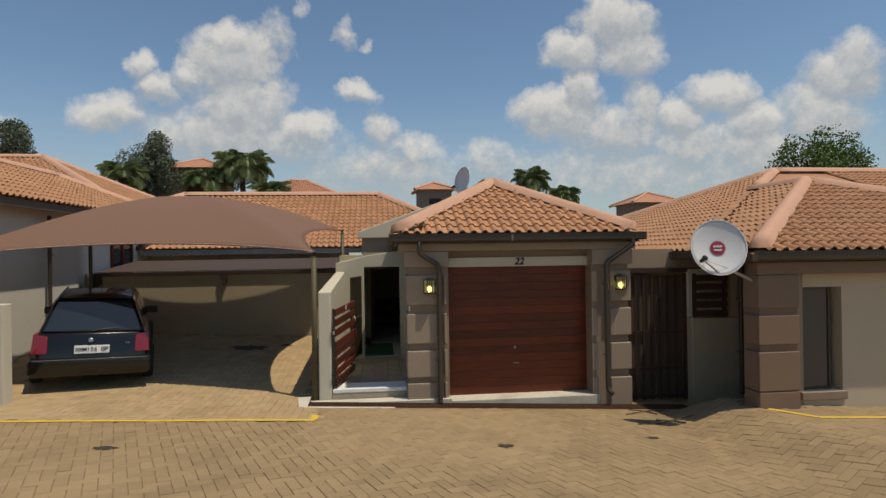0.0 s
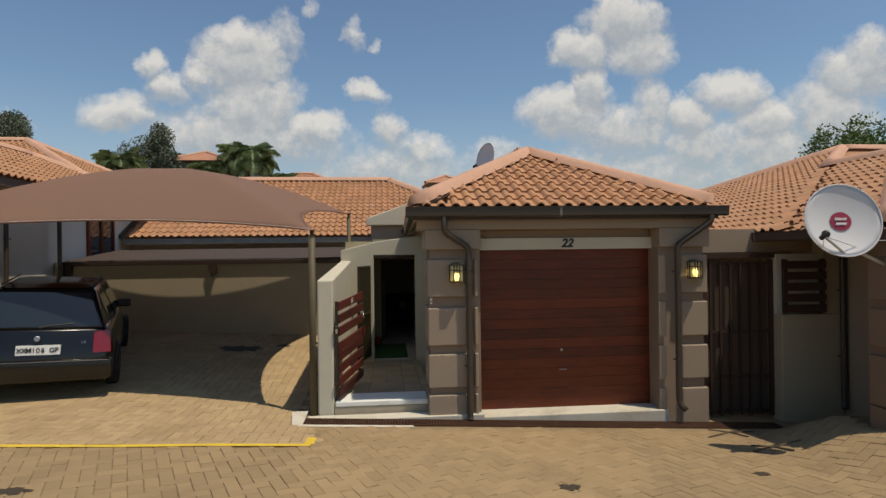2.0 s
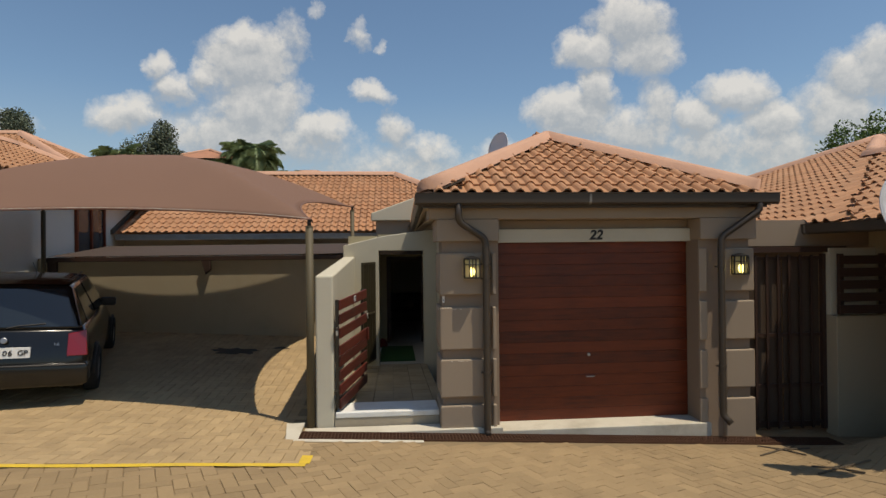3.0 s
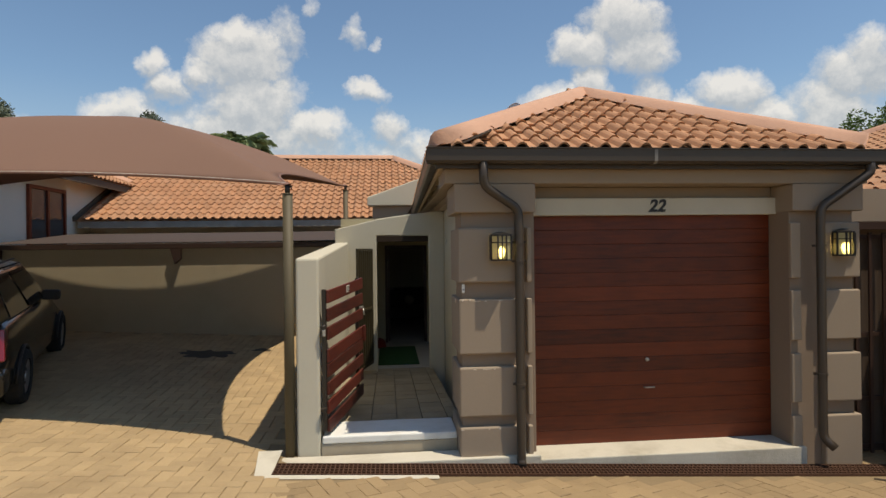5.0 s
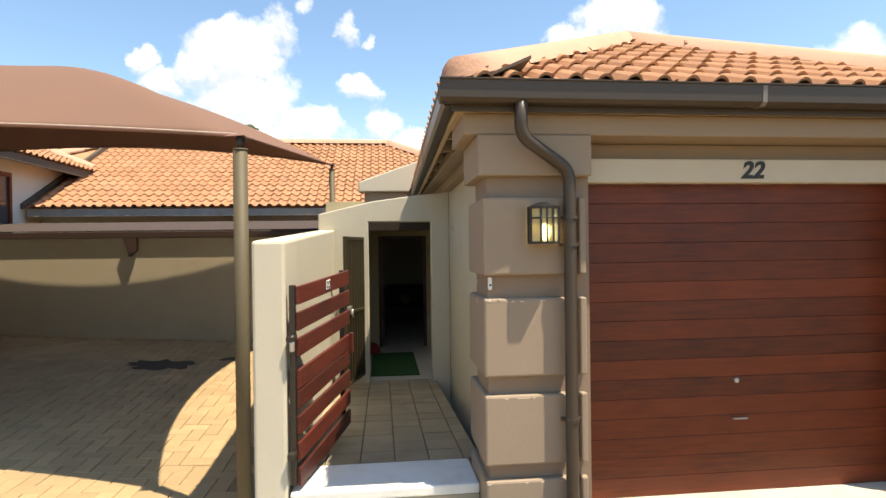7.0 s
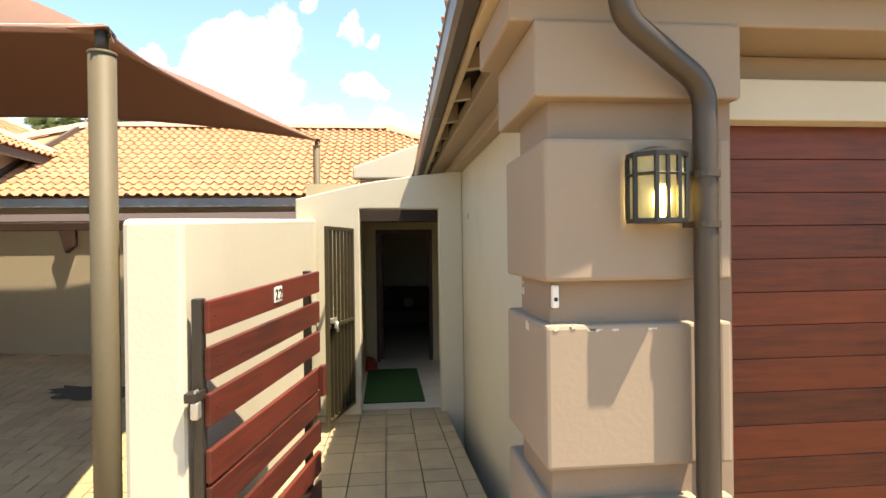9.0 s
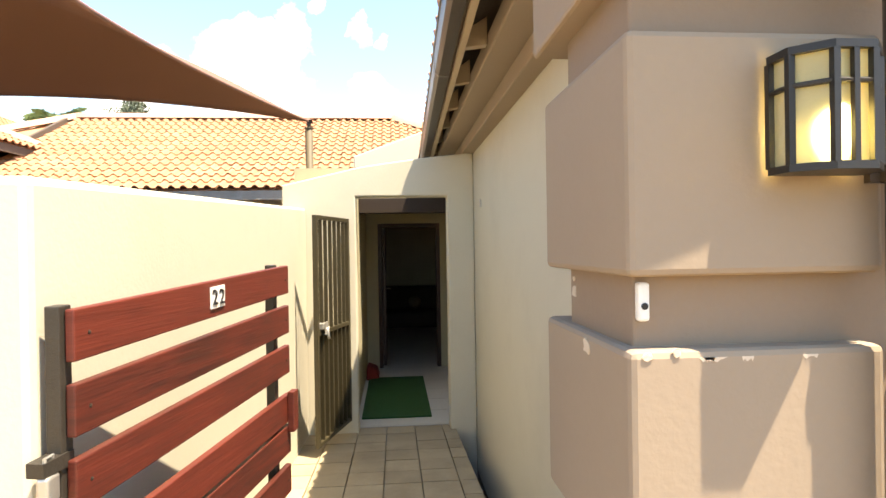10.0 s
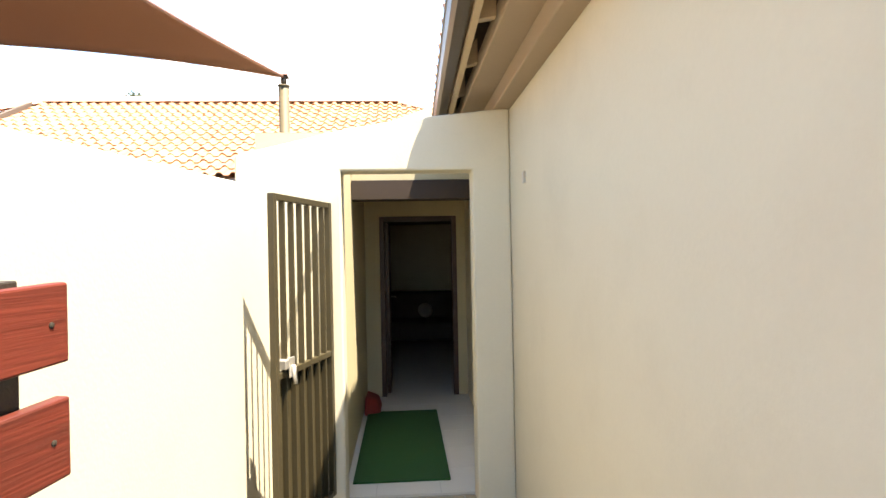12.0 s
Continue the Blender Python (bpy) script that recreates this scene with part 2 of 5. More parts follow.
def net_material():
    m = material("shade_net", (0.240, 0.136, 0.095), 0.85, vary=0.07, scale=1.0, fine=200, bump=0.3, bump_scale=300)
    k = m.node_tree
    out = [n for n in k.nodes if n.type == "OUTPUT_MATERIAL"][0]
    bs = [n for n in k.nodes if n.type == "BSDF_PRINCIPLED"][0]
    tr = k.nodes.new("ShaderNodeBsdfTranslucent")
    tr.inputs["Color"].default_value = (0.25, 0.092, 0.070, 1)
    mx = k.nodes.new("ShaderNodeMixShader")
    mx.inputs[0].default_value = 0.20
    k.links.new(bs.outputs[0], mx.inputs[1])
    k.links.new(tr.outputs[0], mx.inputs[2])
    k.links.new(mx.outputs[0], out.inputs[0])
    return m


M_SAIL = net_material()
M_CANOPY = material("dark_canopy_net", (0.060, 0.042, 0.034), 0.85, vary=0.15, scale=1.5)
# Brown paint, darkened further to carry the eave's shade on the neighbour pillar.
M_BROWN_EAVESHADE = material("brown_paint_eave_shade", (0.21, 0.138, 0.092), 0.8, vary=0.05, bump=0.1, bump_scale=45)
M_CHIP = material("bare_plaster", (0.62, 0.52, 0.40), 0.9, vary=0.15, fine=40, bump=0.6, bump_scale=60)
M_FLAKE_HIGHLIGHT = material("flaked_plaster_highlight", (0.60, 0.50, 0.39), 0.9, vary=0.12, fine=50)
M_SAILHEM = material("sail_hem", (0.22, 0.12, 0.09), 0.8, vary=0.08)
M_SOFFIT_ROOMSHADE = material("dark_soffit_room_shade", (0.10, 0.075, 0.055), 0.8, vary=0.1)
M_GREYFASCIA = material("grey_fascia", (0.30, 0.27, 0.225), 0.8, vary=0.25, scale=4.0, dirt=(0.45, 0.43, 0.40), dirt_amount=0.5, dirt_scale=3.0)
M_FARWALL = material("far_wall", (0.20, 0.17, 0.14), 0.85, vary=0.06)
M_MAHOGANY = wood_material("mahogany_boards", (0.145, 0.026, 0.007), (0.060, 0.012, 0.005), 0.45)
M_GATEWOOD = wood_material("red_stained_slats", (0.100, 0.017, 0.009), (0.042, 0.010, 0.006), 0.5)
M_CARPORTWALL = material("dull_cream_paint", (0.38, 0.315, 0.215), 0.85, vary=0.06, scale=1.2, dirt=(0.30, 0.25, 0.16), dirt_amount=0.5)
M_BLACK = material("black_metal", (0.025, 0.023, 0.022), 0.4, metal=0.2, vary=0.1, bump=0.05)
M_DARK = material("dark_shadow_paint", (0.03, 0.022, 0.018), 0.8, vary=0.1)
M_STEEL = material("worn_steel", (0.50, 0.48, 0.44), 0.4, metal=0.7, vary=0.12)
M_RUST = material("rusty_steel", (0.085, 0.038, 0.020), 0.75, metal=0.2, vary=0.3, fine=40)
M_MAT = material("artificial_grass", (0.018, 0.082, 0.022), 0.95, vary=0.15, fine=220, bump=0.8, bump_scale=400)
M_REDCLOTH = material("red_cloth", (0.20, 0.02, 0.015), 0.9, vary=0.2)
M_DARKCLOTH = material("dark_cloth", (0.04, 0.035, 0.033), 0.9, vary=0.2)
M_GLASS = material("window_glass", (0.05, 0.055, 0.06), 0.05, vary=0.0, bump=0.0, spec=0.8)
M_LAMPGLASS = material("lantern_glass", (0.80, 0.72, 0.36), 0.4, vary=0.05, trans=0.55, bump=0.1)
M_BULB = material("bulb_glow", (1.0, 0.95, 0.6), 0.4, vary=0.0, bump=0.0, emit=(1.0, 0.85, 0.35), emit_strength=14.0)
M_DISH = material("dish_grey", (0.62, 0.62, 0.63), 0.55, vary=0.04, dirt=(0.48, 0.46, 0.43), dirt_amount=0.3, dirt_scale=6.0, bump=0.05)
M_LOGO = material("logo_magenta", (0.30, 0.025, 0.06), 0.5, vary=0.03)
M_CARPAINT = material("car_paint", (0.007, 0.007, 0.007), 0.22, metal=0.0, vary=0.05, bump=0.0, spec=0.35, coat=0.45)
M_CARGLASS = material("car_glass", (0.012, 0.017, 0.022), 0.06, vary=0.0, bump=0.0, spec=0.9)
M_CARTRIM = material("car_trim", (0.02, 0.02, 0.021), 0.5, vary=0.05)
M_RUBBER = material("tyre_rubber", (0.018, 0.018, 0.018), 0.85, vary=0.1)
M_ALLOY = material("wheel_alloy", (0.35, 0.35, 0.36), 0.35, metal=0.8, vary=0.1)
M_TAIL = material("tail_light_red", (0.20, 0.006, 0.007), 0.15, vary=0.05, bump=0.0, coat=1.0)
M_PLATE = material("plate_white", (0.62, 0.62, 0.60), 0.4, vary=0.03)
M_LEAF = material("leaf", (0.105, 0.150, 0.060), 0.6, vary=0.3, scale=1.5, per_island=0.5, bump=0.0)
M_LEAFDARK = material("dark_leaf", (0.105, 0.130, 0.085), 0.65, vary=0.3, scale=1.0, per_island=0.5, bump=0.0)
M_PALM = material("palm_leaf", (0.150, 0.200, 0.080), 0.55, vary=0.3, scale=1.5, per_island=0.4, bump=0.0, trans=0.0)
M_LEAFBRIGHT = material("bright_leaf", (0.085, 0.145, 0.030), 0.6, vary=0.3, per_island=0.5, bump=0.0)
M_BARK = material("bark", (0.10, 0.075, 0.05), 0.9, vary=0.3, fine=20)
M_OIL = material("oil_stain", (0.05, 0.038, 0.025), 0.7, vary=0.3)

# ---- small builders ----
def ground_z(x, y):
    rise = 0.068 * (min(y, 5.2) - 0.8) if y > 0.8 and x < -2.05 else 0.0
    if x > 2.9 and y < -0.45:
        u, v = min(1.0, (x - 2.9) / 1.2), min(1.0, (-0.45 - y) / 0.8)
        rise = 0.33 * u * u * (3 - 2 * u) * v * v * (3 - 2 * v)
    return rise - 0.06 - 0.05 * max(-9.0, min(7.0, x)) - 0.05 * max(-14.0, min(0.0, y))


def ramp_z(y):
    return 0.19 - 0.063 * (y - 0.4)


class Shape:
    """Collects vertices and faces for one mesh."""

    def __init__(self):
        self.v, self.f = [], []

    def add(self, verts, faces):
        n = len(self.v)
        self.v += [tuple(p) for p in verts]
        self.f += [tuple(n + i for i in f) for f in faces]
        return self

    def box(self, x0, x1, y0, y1, z0, z1):
        return self.add([(x, y, z) for z in (z0, z1) for y in (y0, y1) for x in (x0, x1)],
                        [(0, 2, 3, 1), (4, 5, 7, 6), (0, 1, 5, 4), (2, 6, 7, 3), (0, 4, 6, 2), (1, 3, 7, 5)])

    def prism(self, poly, axis, a, b):
        """A polygon of (u, v) pairs drawn out along an axis from a to b."""
        def at(u, v, w):
            return {"x": (w, u, v), "y": (u, w, v), "z": (u, v, w)}[axis]
        n = len(poly)
        verts = [at(u, v, a) for u, v in poly] + [at(u, v, b) for u, v in poly]
        faces = [tuple(range(n))[::-1], tuple(range(n, 2 * n))]
        faces += [(i, (i + 1) % n, n + (i + 1) % n, n + i) for i in range(n)]
        return self.add(verts, faces)

    def tube(self, points, radius, sides=10, cap=True):
        pts = [Vector(p) for p in points]
        rad = radius if isinstance(radius, (list, tuple)) else [radius] * len(pts)
        verts, faces = [], []
        up = None
        for i, p in enumerate(pts):
            d = (pts[min(i + 1, len(pts) - 1)] - pts[max(i - 1, 0)]).normalized()
            if up is None:
                up = d.orthogonal().normalized()
            up = (up - d * up.dot(d)).normalized()
            side = d.cross(up)
            for k in range(sides):
                a = 2 * math.pi * k / sides
                verts.append(p + (up * math.cos(a) + side * math.sin(a)) * rad[i])
        for i in range(len(pts) - 1):
            for k in range(sides):
                j = (k + 1) % sides
                faces.append((i * sides + k, i * sides + j, (i + 1) * sides + j, (i + 1) * sides + k))
        if cap:
            faces += [tuple(range(sides))[::-1], tuple((len(pts) - 1) * sides + k for k in range(sides))]
        return self.add(verts, faces)

    def lathe(self, centre, axis, profile, sides=24):
        """Rings of (radius, distance along axis)."""
        c, ax = Vector(centre), Vector(axis).normalized()
        u = ax.orthogonal().normalized()
        w = ax.cross(u)
        verts = [c + ax * h + (u * math.cos(2 * math.pi * k / sides) + w * math.sin(2 * math.pi * k / sides)) * r
                 for r, h in profile for k in range(sides)]
        faces = [(i * sides + k, i * sides + (k + 1) % sides, (i + 1) * sides + (k + 1) % sides, (i + 1) * sides + k)
                 for i in range(len(profile) - 1) for k in range(sides)]
        faces += [tuple(range(sides))[::-1], tuple((len(profile) - 1) * sides + k for k in range(sides))]
        return self.add(verts, faces)

    def mesh(self, name, material, smooth=False):
        me = bpy.data.meshes.new(name)
        me.from_pydata([tuple(p) for p in self.v], [], self.f)
        bm = bmesh.new()
        bm.from_mesh(me)
        bmesh.ops.recalc_face_normals(bm, faces=bm.faces)
        bm.to_mesh(me)
        bm.free()
        me.materials.append(material)
        if smooth:
            me.polygons.foreach_set("use_smooth", [True] * len(me.polygons))
        return me


def soften(ob, width=0.006, segments=2):
    m = ob.modifiers.new("bevel", "BEVEL")
    m.width, m.segments, m.limit_method, m.angle_limit = width, segments, "ANGLE", radians(40)
    return ob


def part(name, shape, material, parent=None, label="", kind="", smooth=False, bevel=0.0):
    me = shape if isinstance(shape, bpy.types.Mesh) else shape.mesh(name, material, smooth)
    ob = new(name, me)
    if parent is not None:
        ob.parent = parent
        inv = parent.matrix_basis.inverted()
        if parent.parent is not None:
            inv = inv @ parent.matrix_parent_inverse.inverted() @ parent.parent.matrix_basis.inverted()
        ob.matrix_parent_inverse = inv
    if bevel:
        soften(ob, bevel)
    return tagged(ob, label, kind=kind)


def thing(name, at, label, category, group=""):
    ob = new(name)
    ob.empty_display_size = 0.1
    ob.matrix_basis = Matrix.Translation(at)
    return tagged(ob, label, category, group)


def structure(name, shape, material, label="", smooth=False, bevel=0.0):
    return tagged(part(name, shape, material, None, label, "", smooth, bevel), kind="structure")


def S():
    return Shape()


# ---- walls, ground ----
def ground_sheet():
    s = S()
    xs = [-400, -120, -40, -20, -9, -2.06, -2.04, 2.9, 2.95, 3.1, 3.3, 3.5, 3.7, 3.9, 4.1, 7, 20, 40, 120, 400]
    ys = [-400, -120, -40, -14, -6, -1.25, -1.05, -0.85, -0.65, -0.45, 0, 0.3, 0.8, 5.2, 8, 14, 40, 120, 400, 900]
    for y in ys:
        for x in xs:
            inside = -2.05 < x < 2.92 and 0.2 < y < 14
            s.v.append((x, y, ground_z(x, y) - 0.010 - (0.0 if y < 14 else 2.0) - (0.6 if inside else 0.0)))
    n = len(xs)
    for j in range(len(ys) - 1):
        for i in range(n - 1):
            a = j * n + i
            s.f.append((a, a + 1, a + n + 1, a + n))
    return structure("ground", s, M_SAND, "sandy ground under the brick paving")


ground_sheet()

# garage: front wall with pillars, lintel and side wall
garage_wall = tagged(new("wall_garage"), "taupe plastered garage wall with raised corner blocks", kind="structure")


def garage_front():
    # hood, lintel, recess
    part("lintel", S().box(-0.01, 2.39, 0.0, 0.34, 2.10, 2.255), M_CREAM, garage_wall, "cream painted lintel over the garage door", bevel=0.006)
    part("lintel_band", S().box(-0.015, 2.335, 0.06, 0.34, 2.257, 2.36), M_TAUPE, garage_wall, bevel=0.006)
    part("top_band", S().box(-0.80, 3.08, -0.215, 0.34, 2.362, 2.49), M_TAUPE, garage_wall, bevel=0.01)
    part("cornice", S().box(-0.84, 3.12, -0.25, 0.34, 2.492, 2.56), M_TAN, garage_wall, "light tan cornice board under the gutter", bevel=0.006)
    # pillars: core and blocks
    for x0, x1, low in ((-0.66, -0.02, -0.12), (2.34, 2.96, -0.30)):
        part("pillar", S().box(x0, x1, -0.17, 0.225, low, 2.36), M_TAUPE_DARK, garage_wall, "darker taupe recessed pillar", bevel=0.006)
    rows = ((-0.12, 0.29), (0.38, 0.80), (0.91, 1.38), (1.52, 1.985))
    for k, (z0, z1) in enumerate(rows):
        part("corner_block", S().box(-0.69, -0.175, -0.225, 0.355, z0, z1), M_TAUPE, garage_wall, bevel=0.014)
        part("corner_block", S().box(-0.10, -0.058, -0.225, -0.172, z0, z1), M_TAUPE, garage_wall, bevel=0.01)
    rows = ((-0.30, 0.27), (0.39, 0.83), (0.95, 1.40), (1.51, 2.01))
    for z0, z1 in rows:
        part("corner_block", S().box(2.63, 2.99, -0.225, 0.42, z0, z1), M_TAUPE, garage_wall, bevel=0.014)
        part("corner_block", S().box(2.325, 2.42, -0.215, -0.172, z0, z1), M_TAUPE, garage_wall, bevel=0.01)
    part("corner_block", S().box(-0.72, -0.02, -0.232, 0.355, 2.115, 2.361), M_TAUPE, garage_wall, bevel=0.01)
    part("corner_block", S().box(2.335, 3.02, -0.232, 0.42, 2.115, 2.361), M_TAUPE, garage_wall, bevel=0.01)
    bell = part("doorbell", S().box(-0.658, -0.634, -0.193, -0.172, 1.432, 1.508), M_WHITE, garage_wall, "small white plastic doorbell", bevel=0.006)
    part("button", S().lathe((-0.646, -0.193, 1.462), (0, -1, 0), [(0.007, -0.001), (0.007, 0.002), (0.005, 0.003)], 12), M_BLACK, bell)


garage_front()
def chip(cx, cy, cz, axis, r, seed):
    g = random.Random(seed)
    pts = []
    for i in range(11):
        a = 2 * math.pi * i / 11
        q = r * g.uniform(0.55, 1.1)
        pts.append((q * math.cos(a), q * 0.9 * math.sin(a)))
    if axis == "x":
        s = S().prism([(cy + p, cz + q) for p, q in pts], "x", cx - 0.0025, cx + 0.002)
    else:
        s = S().prism([(cx + p, cz + q) for p, q in pts], "y", cy - 0.0025, cy + 0.002)
    part("plaster_chip", s, M_CHIP, garage_wall, "bare chipped plaster patch")


chip(-0.69, 0.014, 1.350, "x", 0.024, 1)
chip(-0.66, 0.19, 1.495, "x", 0.009, 2)
chip(-0.66, 0.19, 1.462, "x", 0.020, 3)
chip(-0.655, -0.225, 1.372, "y", 0.012, 4)
chip(-0.60, -0.225, 1.376, "y", 0.009, 5)
def edge_wear_highlight(x0, x1, z, seed, n):
    """Flaked paint and painted highlight along the top front edge of a corner block."""
    g = random.Random(seed)
    for _ in range(n):
        cx = x0 + (x1 - x0) * g.random() ** 1.4
        half = g.uniform(0.010, 0.030)
        m = 8
        pts = [(cx - half + 2 * half * i / m, z) for i in range(m + 1)]
        pts += [(cx - half + 2 * half * i / m, z - g.uniform(0.003, 0.010)) for i in range(m - 1, 0, -1)]
        part("plaster_chip", S().prism(pts, "y", -0.2257, -0.223), M_FLAKE_HIGHLIGHT, garage_wall, "flaked edge of a corner block with painted pale highlight")


for k, (z, n) in enumerate(((1.366, 4), (0.786, 4), (0.277, 3))):
    edge_wear_highlight(-0.672, -0.24, z, 40 + k, n)
socket = thing("cable_box", (-0.43, 3.30, 1.93), "tiny grey cable box on the cream side wall", "cable box")
part("box", S().box(-0.432, -0.4205, 3.29, 3.34, 1.90, 1.96), M_STEEL, socket)
part("pillar_back", S().box(-0.418, -0.02, 0.227, 0.343, -0.12, 2.36), M_CREAM, garage_wall)
structure("wall_side", S().box(-0.42, -0.30, 0.345, 8.2, -0.4, 2.40), M_CREAM, "cream plastered side wall along the passage")
structure("trim", S().box(-0.52, -0.30, 0.36, 8.2, 2.402, 2.50), M_TAUPE, "taupe painted band at the top of the side wall", bevel=0.008)
structure("trim", S().box(-0.665, -0.30, 0.345, 8.2, 2.502, 2.60), M_TAUPE, "taupe painted band under the soffit", bevel=0.008)
structure("wall_garage_right", S().box(2.76, 2.94, 0.345, 7.0, -0.4, 2.55), M_TAUPE, "taupe plastered side wall of the garage")
structure("wall_garage_back", S().box(-0.40, 2.76, 6.8, 7.0, -0.4, 2.55), M_TAUPE, "taupe plastered back wall of the garage")
structure("floor_garage", S().prism([(0.0, -0.24), (2.44, -0.24), (2.44, 6.8), (0.0, 6.8)], "z", -0.3, 0.0), M_CONCRETE, "worn concrete apron before the garage door", bevel=0.01)
structure("ceiling_garage", S().box(-0.40, 2.76, 0.35, 6.8, 2.5, 2.54), M_WHITE)

# garage door
gdoor = thing("garage_door", (1.22, 0.12, 0.0), "closed red-brown timber garage door of horizontal boards above a concrete apron", "garage door")
n_boards = 16
for k in range(n_boards):
    h = 2.10 / n_boards
    b = part("board", S().box(0.004, 2.336, 0.10, 0.14, k * h + 0.001, (k + 1) * h - 0.0005), M_MAHOGANY, gdoor, bevel=0.003)
part("backing", S().box(0.002, 2.338, 0.142, 0.16, 0.0, 2.10), M_DARK, gdoor)
part("handle", S().tube([(1.08, 0.10, 0.50), (1.08, 0.07, 0.505), (1.17, 0.07, 0.505), (1.17, 0.10, 0.50)], 0.007, 8), M_STEEL, gdoor, "small steel pull handle", smooth=True)
part("lock", S().lathe((1.11, 0.10, 0.76), (0, -1, 0), [(0.018, 0), (0.018, 0.012), (0.012, 0.016)], 14), M_STEEL, gdoor, "round steel lock")

# house number
def text_part(body, size, at, rot, material, parent, label="", shear=0.0, name="number", depth=0.003):
    cu = bpy.data.curves.new(name, "FONT")
    cu.body, cu.size, cu.align_x, cu.align_y, cu.extrude, cu.shear = body, size, "CENTER", "CENTER", depth, shear
    cu.offset = size * (0.035 if size > 0.1 else 0.012)
    tmp = bpy.data.objects.new(name, cu)
    scene.collection.objects.link(tmp)
    me = bpy.data.meshes.new_from_object(tmp.evaluated_get(bpy.context.evaluated_depsgraph_get()))
    bpy.data.objects.remove(tmp)
    bpy.data.curves.remove(cu)
    me.transform(Matrix.Translation(at) @ Euler([radians(a) for a in rot]).to_matrix().to_4x4())
    me.materials.clear()
    me.materials.append(material)
    return part(name, me, material, parent, label)


def text_row(body, size, at, rot, advance, material, parent, name, shear=0.0, depth=0.003):
    turn = Euler([radians(a) for a in rot]).to_matrix()
    for i, ch in enumerate(body):
        if ch != " ":
            p = Vector(at) + turn @ Vector(((i - (len(body) - 1) / 2) * advance, 0, 0))
            text_part(ch, size, tuple(p), rot, material, parent, shear=shear, name=name, depth=depth)


num = thing("house_number", (1.20, 0.0, 2.18), "dark metal house number 22 on the cream lintel", "house number")
text_row("22", 0.155, (1.175, -0.004, 2.178), (90, 0, 0), 0.080, M_BLACK, num, "digit", 0.25)


# ---- tiled roofs ----
def tile_template(w, l):
    """Double-roll tile: x across, y up the slope, z off the roof."""
    seg = 8
    prof = []
    for i in range(seg + 1):
        u = i / seg
        prof.append((u * w, 0.045 * max(0.0, math.sin(math.pi * min(1.0, u / 0.62))) ** 0.8 if u < 0.62 else 0.0))
    v, f = [], []
    for y, lift in ((0.0, 0.030), (l * 1.1, 0.004)):
        for x, z in prof:
            v.append((x, y, z + lift))
    for x, z in prof:
        v.append((x, 0.002, z + 0.012))
    n = seg + 1
    for i in range(seg):
        f.append((i, i + 1, n + i + 1, n + i))
        f.append((2 * n + i, 2 * n + i + 1, i + 1, i))
    return v, f


TW, TL = 0.178, 0.275


def tile_matrices(origin, along, upslope, length, height, inside):
    a, u = Vector(along).normalized(), Vector(upslope).normalized()
    n = a.cross(u).normalized()
    out = []
    rows, cols = int(height / TL) + 1, int(length / TW) + 1
    for r in range(rows):
        for c in range(cols):
            p, q = (c + 0.5) * TW, (r + 0.5) * TL
            if not inside(p, q):
                continue
            m = Matrix((a, u, n)).transposed().to_4x4()
            m.translation = Vector(origin) + a * (c * TW) + u * (r * TL) + n * random.uniform(0, 0.006)
            out.append(m @ Matrix.Rotation(random.uniform(-0.012, 0.012), 4, "Z"))
    return out


TILE_V, TILE_F = tile_template(TW, TL)
TILE_MESH = None


def tile_mesh():
    global TILE_MESH
    if TILE_MESH is None:
        TILE_MESH = bpy.data.meshes.new("tile")
        TILE_MESH.from_pydata(TILE_V, [], TILE_F)
        TILE_MESH.materials.append(M_TILE)
    return TILE_MESH


def joined_tiles(name, matrices, parent, material):
    v, f = [], []
    for m in matrices:
        n = len(v)
        v += [tuple(m @ Vector(p)) for p in TILE_V]
        f += [tuple(n + i for i in q) for q in TILE_F]
    me = bpy.data.meshes.new(name)
    me.from_pydata(v, [], f)
    me.materials.append(material)
    return part(name, me, material, parent, "rows of terracotta roof tiles", "stuff")


def ridge_band(parent, a, b, width=0.15, rise=0.055, material=None, sink=0.0):
    """Mortared hip or ridge capping between two points."""
    a, b = Vector(a), Vector(b)
    d = (b - a).normalized()
    a = a + d * (0.16 if abs(d.z) > 0.05 else 0.0)
    side = d.cross(Vector((0, 0, 1))).normalized()
    up = side.cross(d).normalized()
    n = max(2, int((b - a).length / 0.38))
    s = S()
    k = 7
    for i in range(n + 1):
        c = a + (b - a) * (i / n)
        wob = 0.012 * math.sin(i * 2.3)
        for j in range(k):
            t = j / (k - 1) * 2 - 1
            s.v.append(tuple(c + side * (t * (width + wob)) + up * (rise * (1 - t * t) + 0.05 - 0.07 * abs(t) ** 3 - sink)))
    for i in range(n):
        for j in range(k - 1):
            q = i * k + j
            s.f.append((q, q + 1, q + k + 1, q + k))
    s.f += [tuple(range(k)), tuple(n * k + j for j in range(k))[::-1]]
    return part("hip_capping", s, material or M_HIP, parent, "pink-painted mortar capping", smooth=True)


def unit(v):
    return Vector(v).normalized()


garage_roof = tagged(new("roof_garage"), "hipped terracotta tiled garage roof with pink cappings", kind="structure")
GX0, GX1, GY0, GY1, GZ, GA, GP = -0.93, 3.15, -0.33, 9.0, 2.63, 1.82, 3.66
GXM = (GX0 + GX1) / 2
LX1 = GX0 + 0.207


def eave_x(y):
    return GX0 + (LX1 - GX0) * (y - GY0) / (GY1 - GY0)




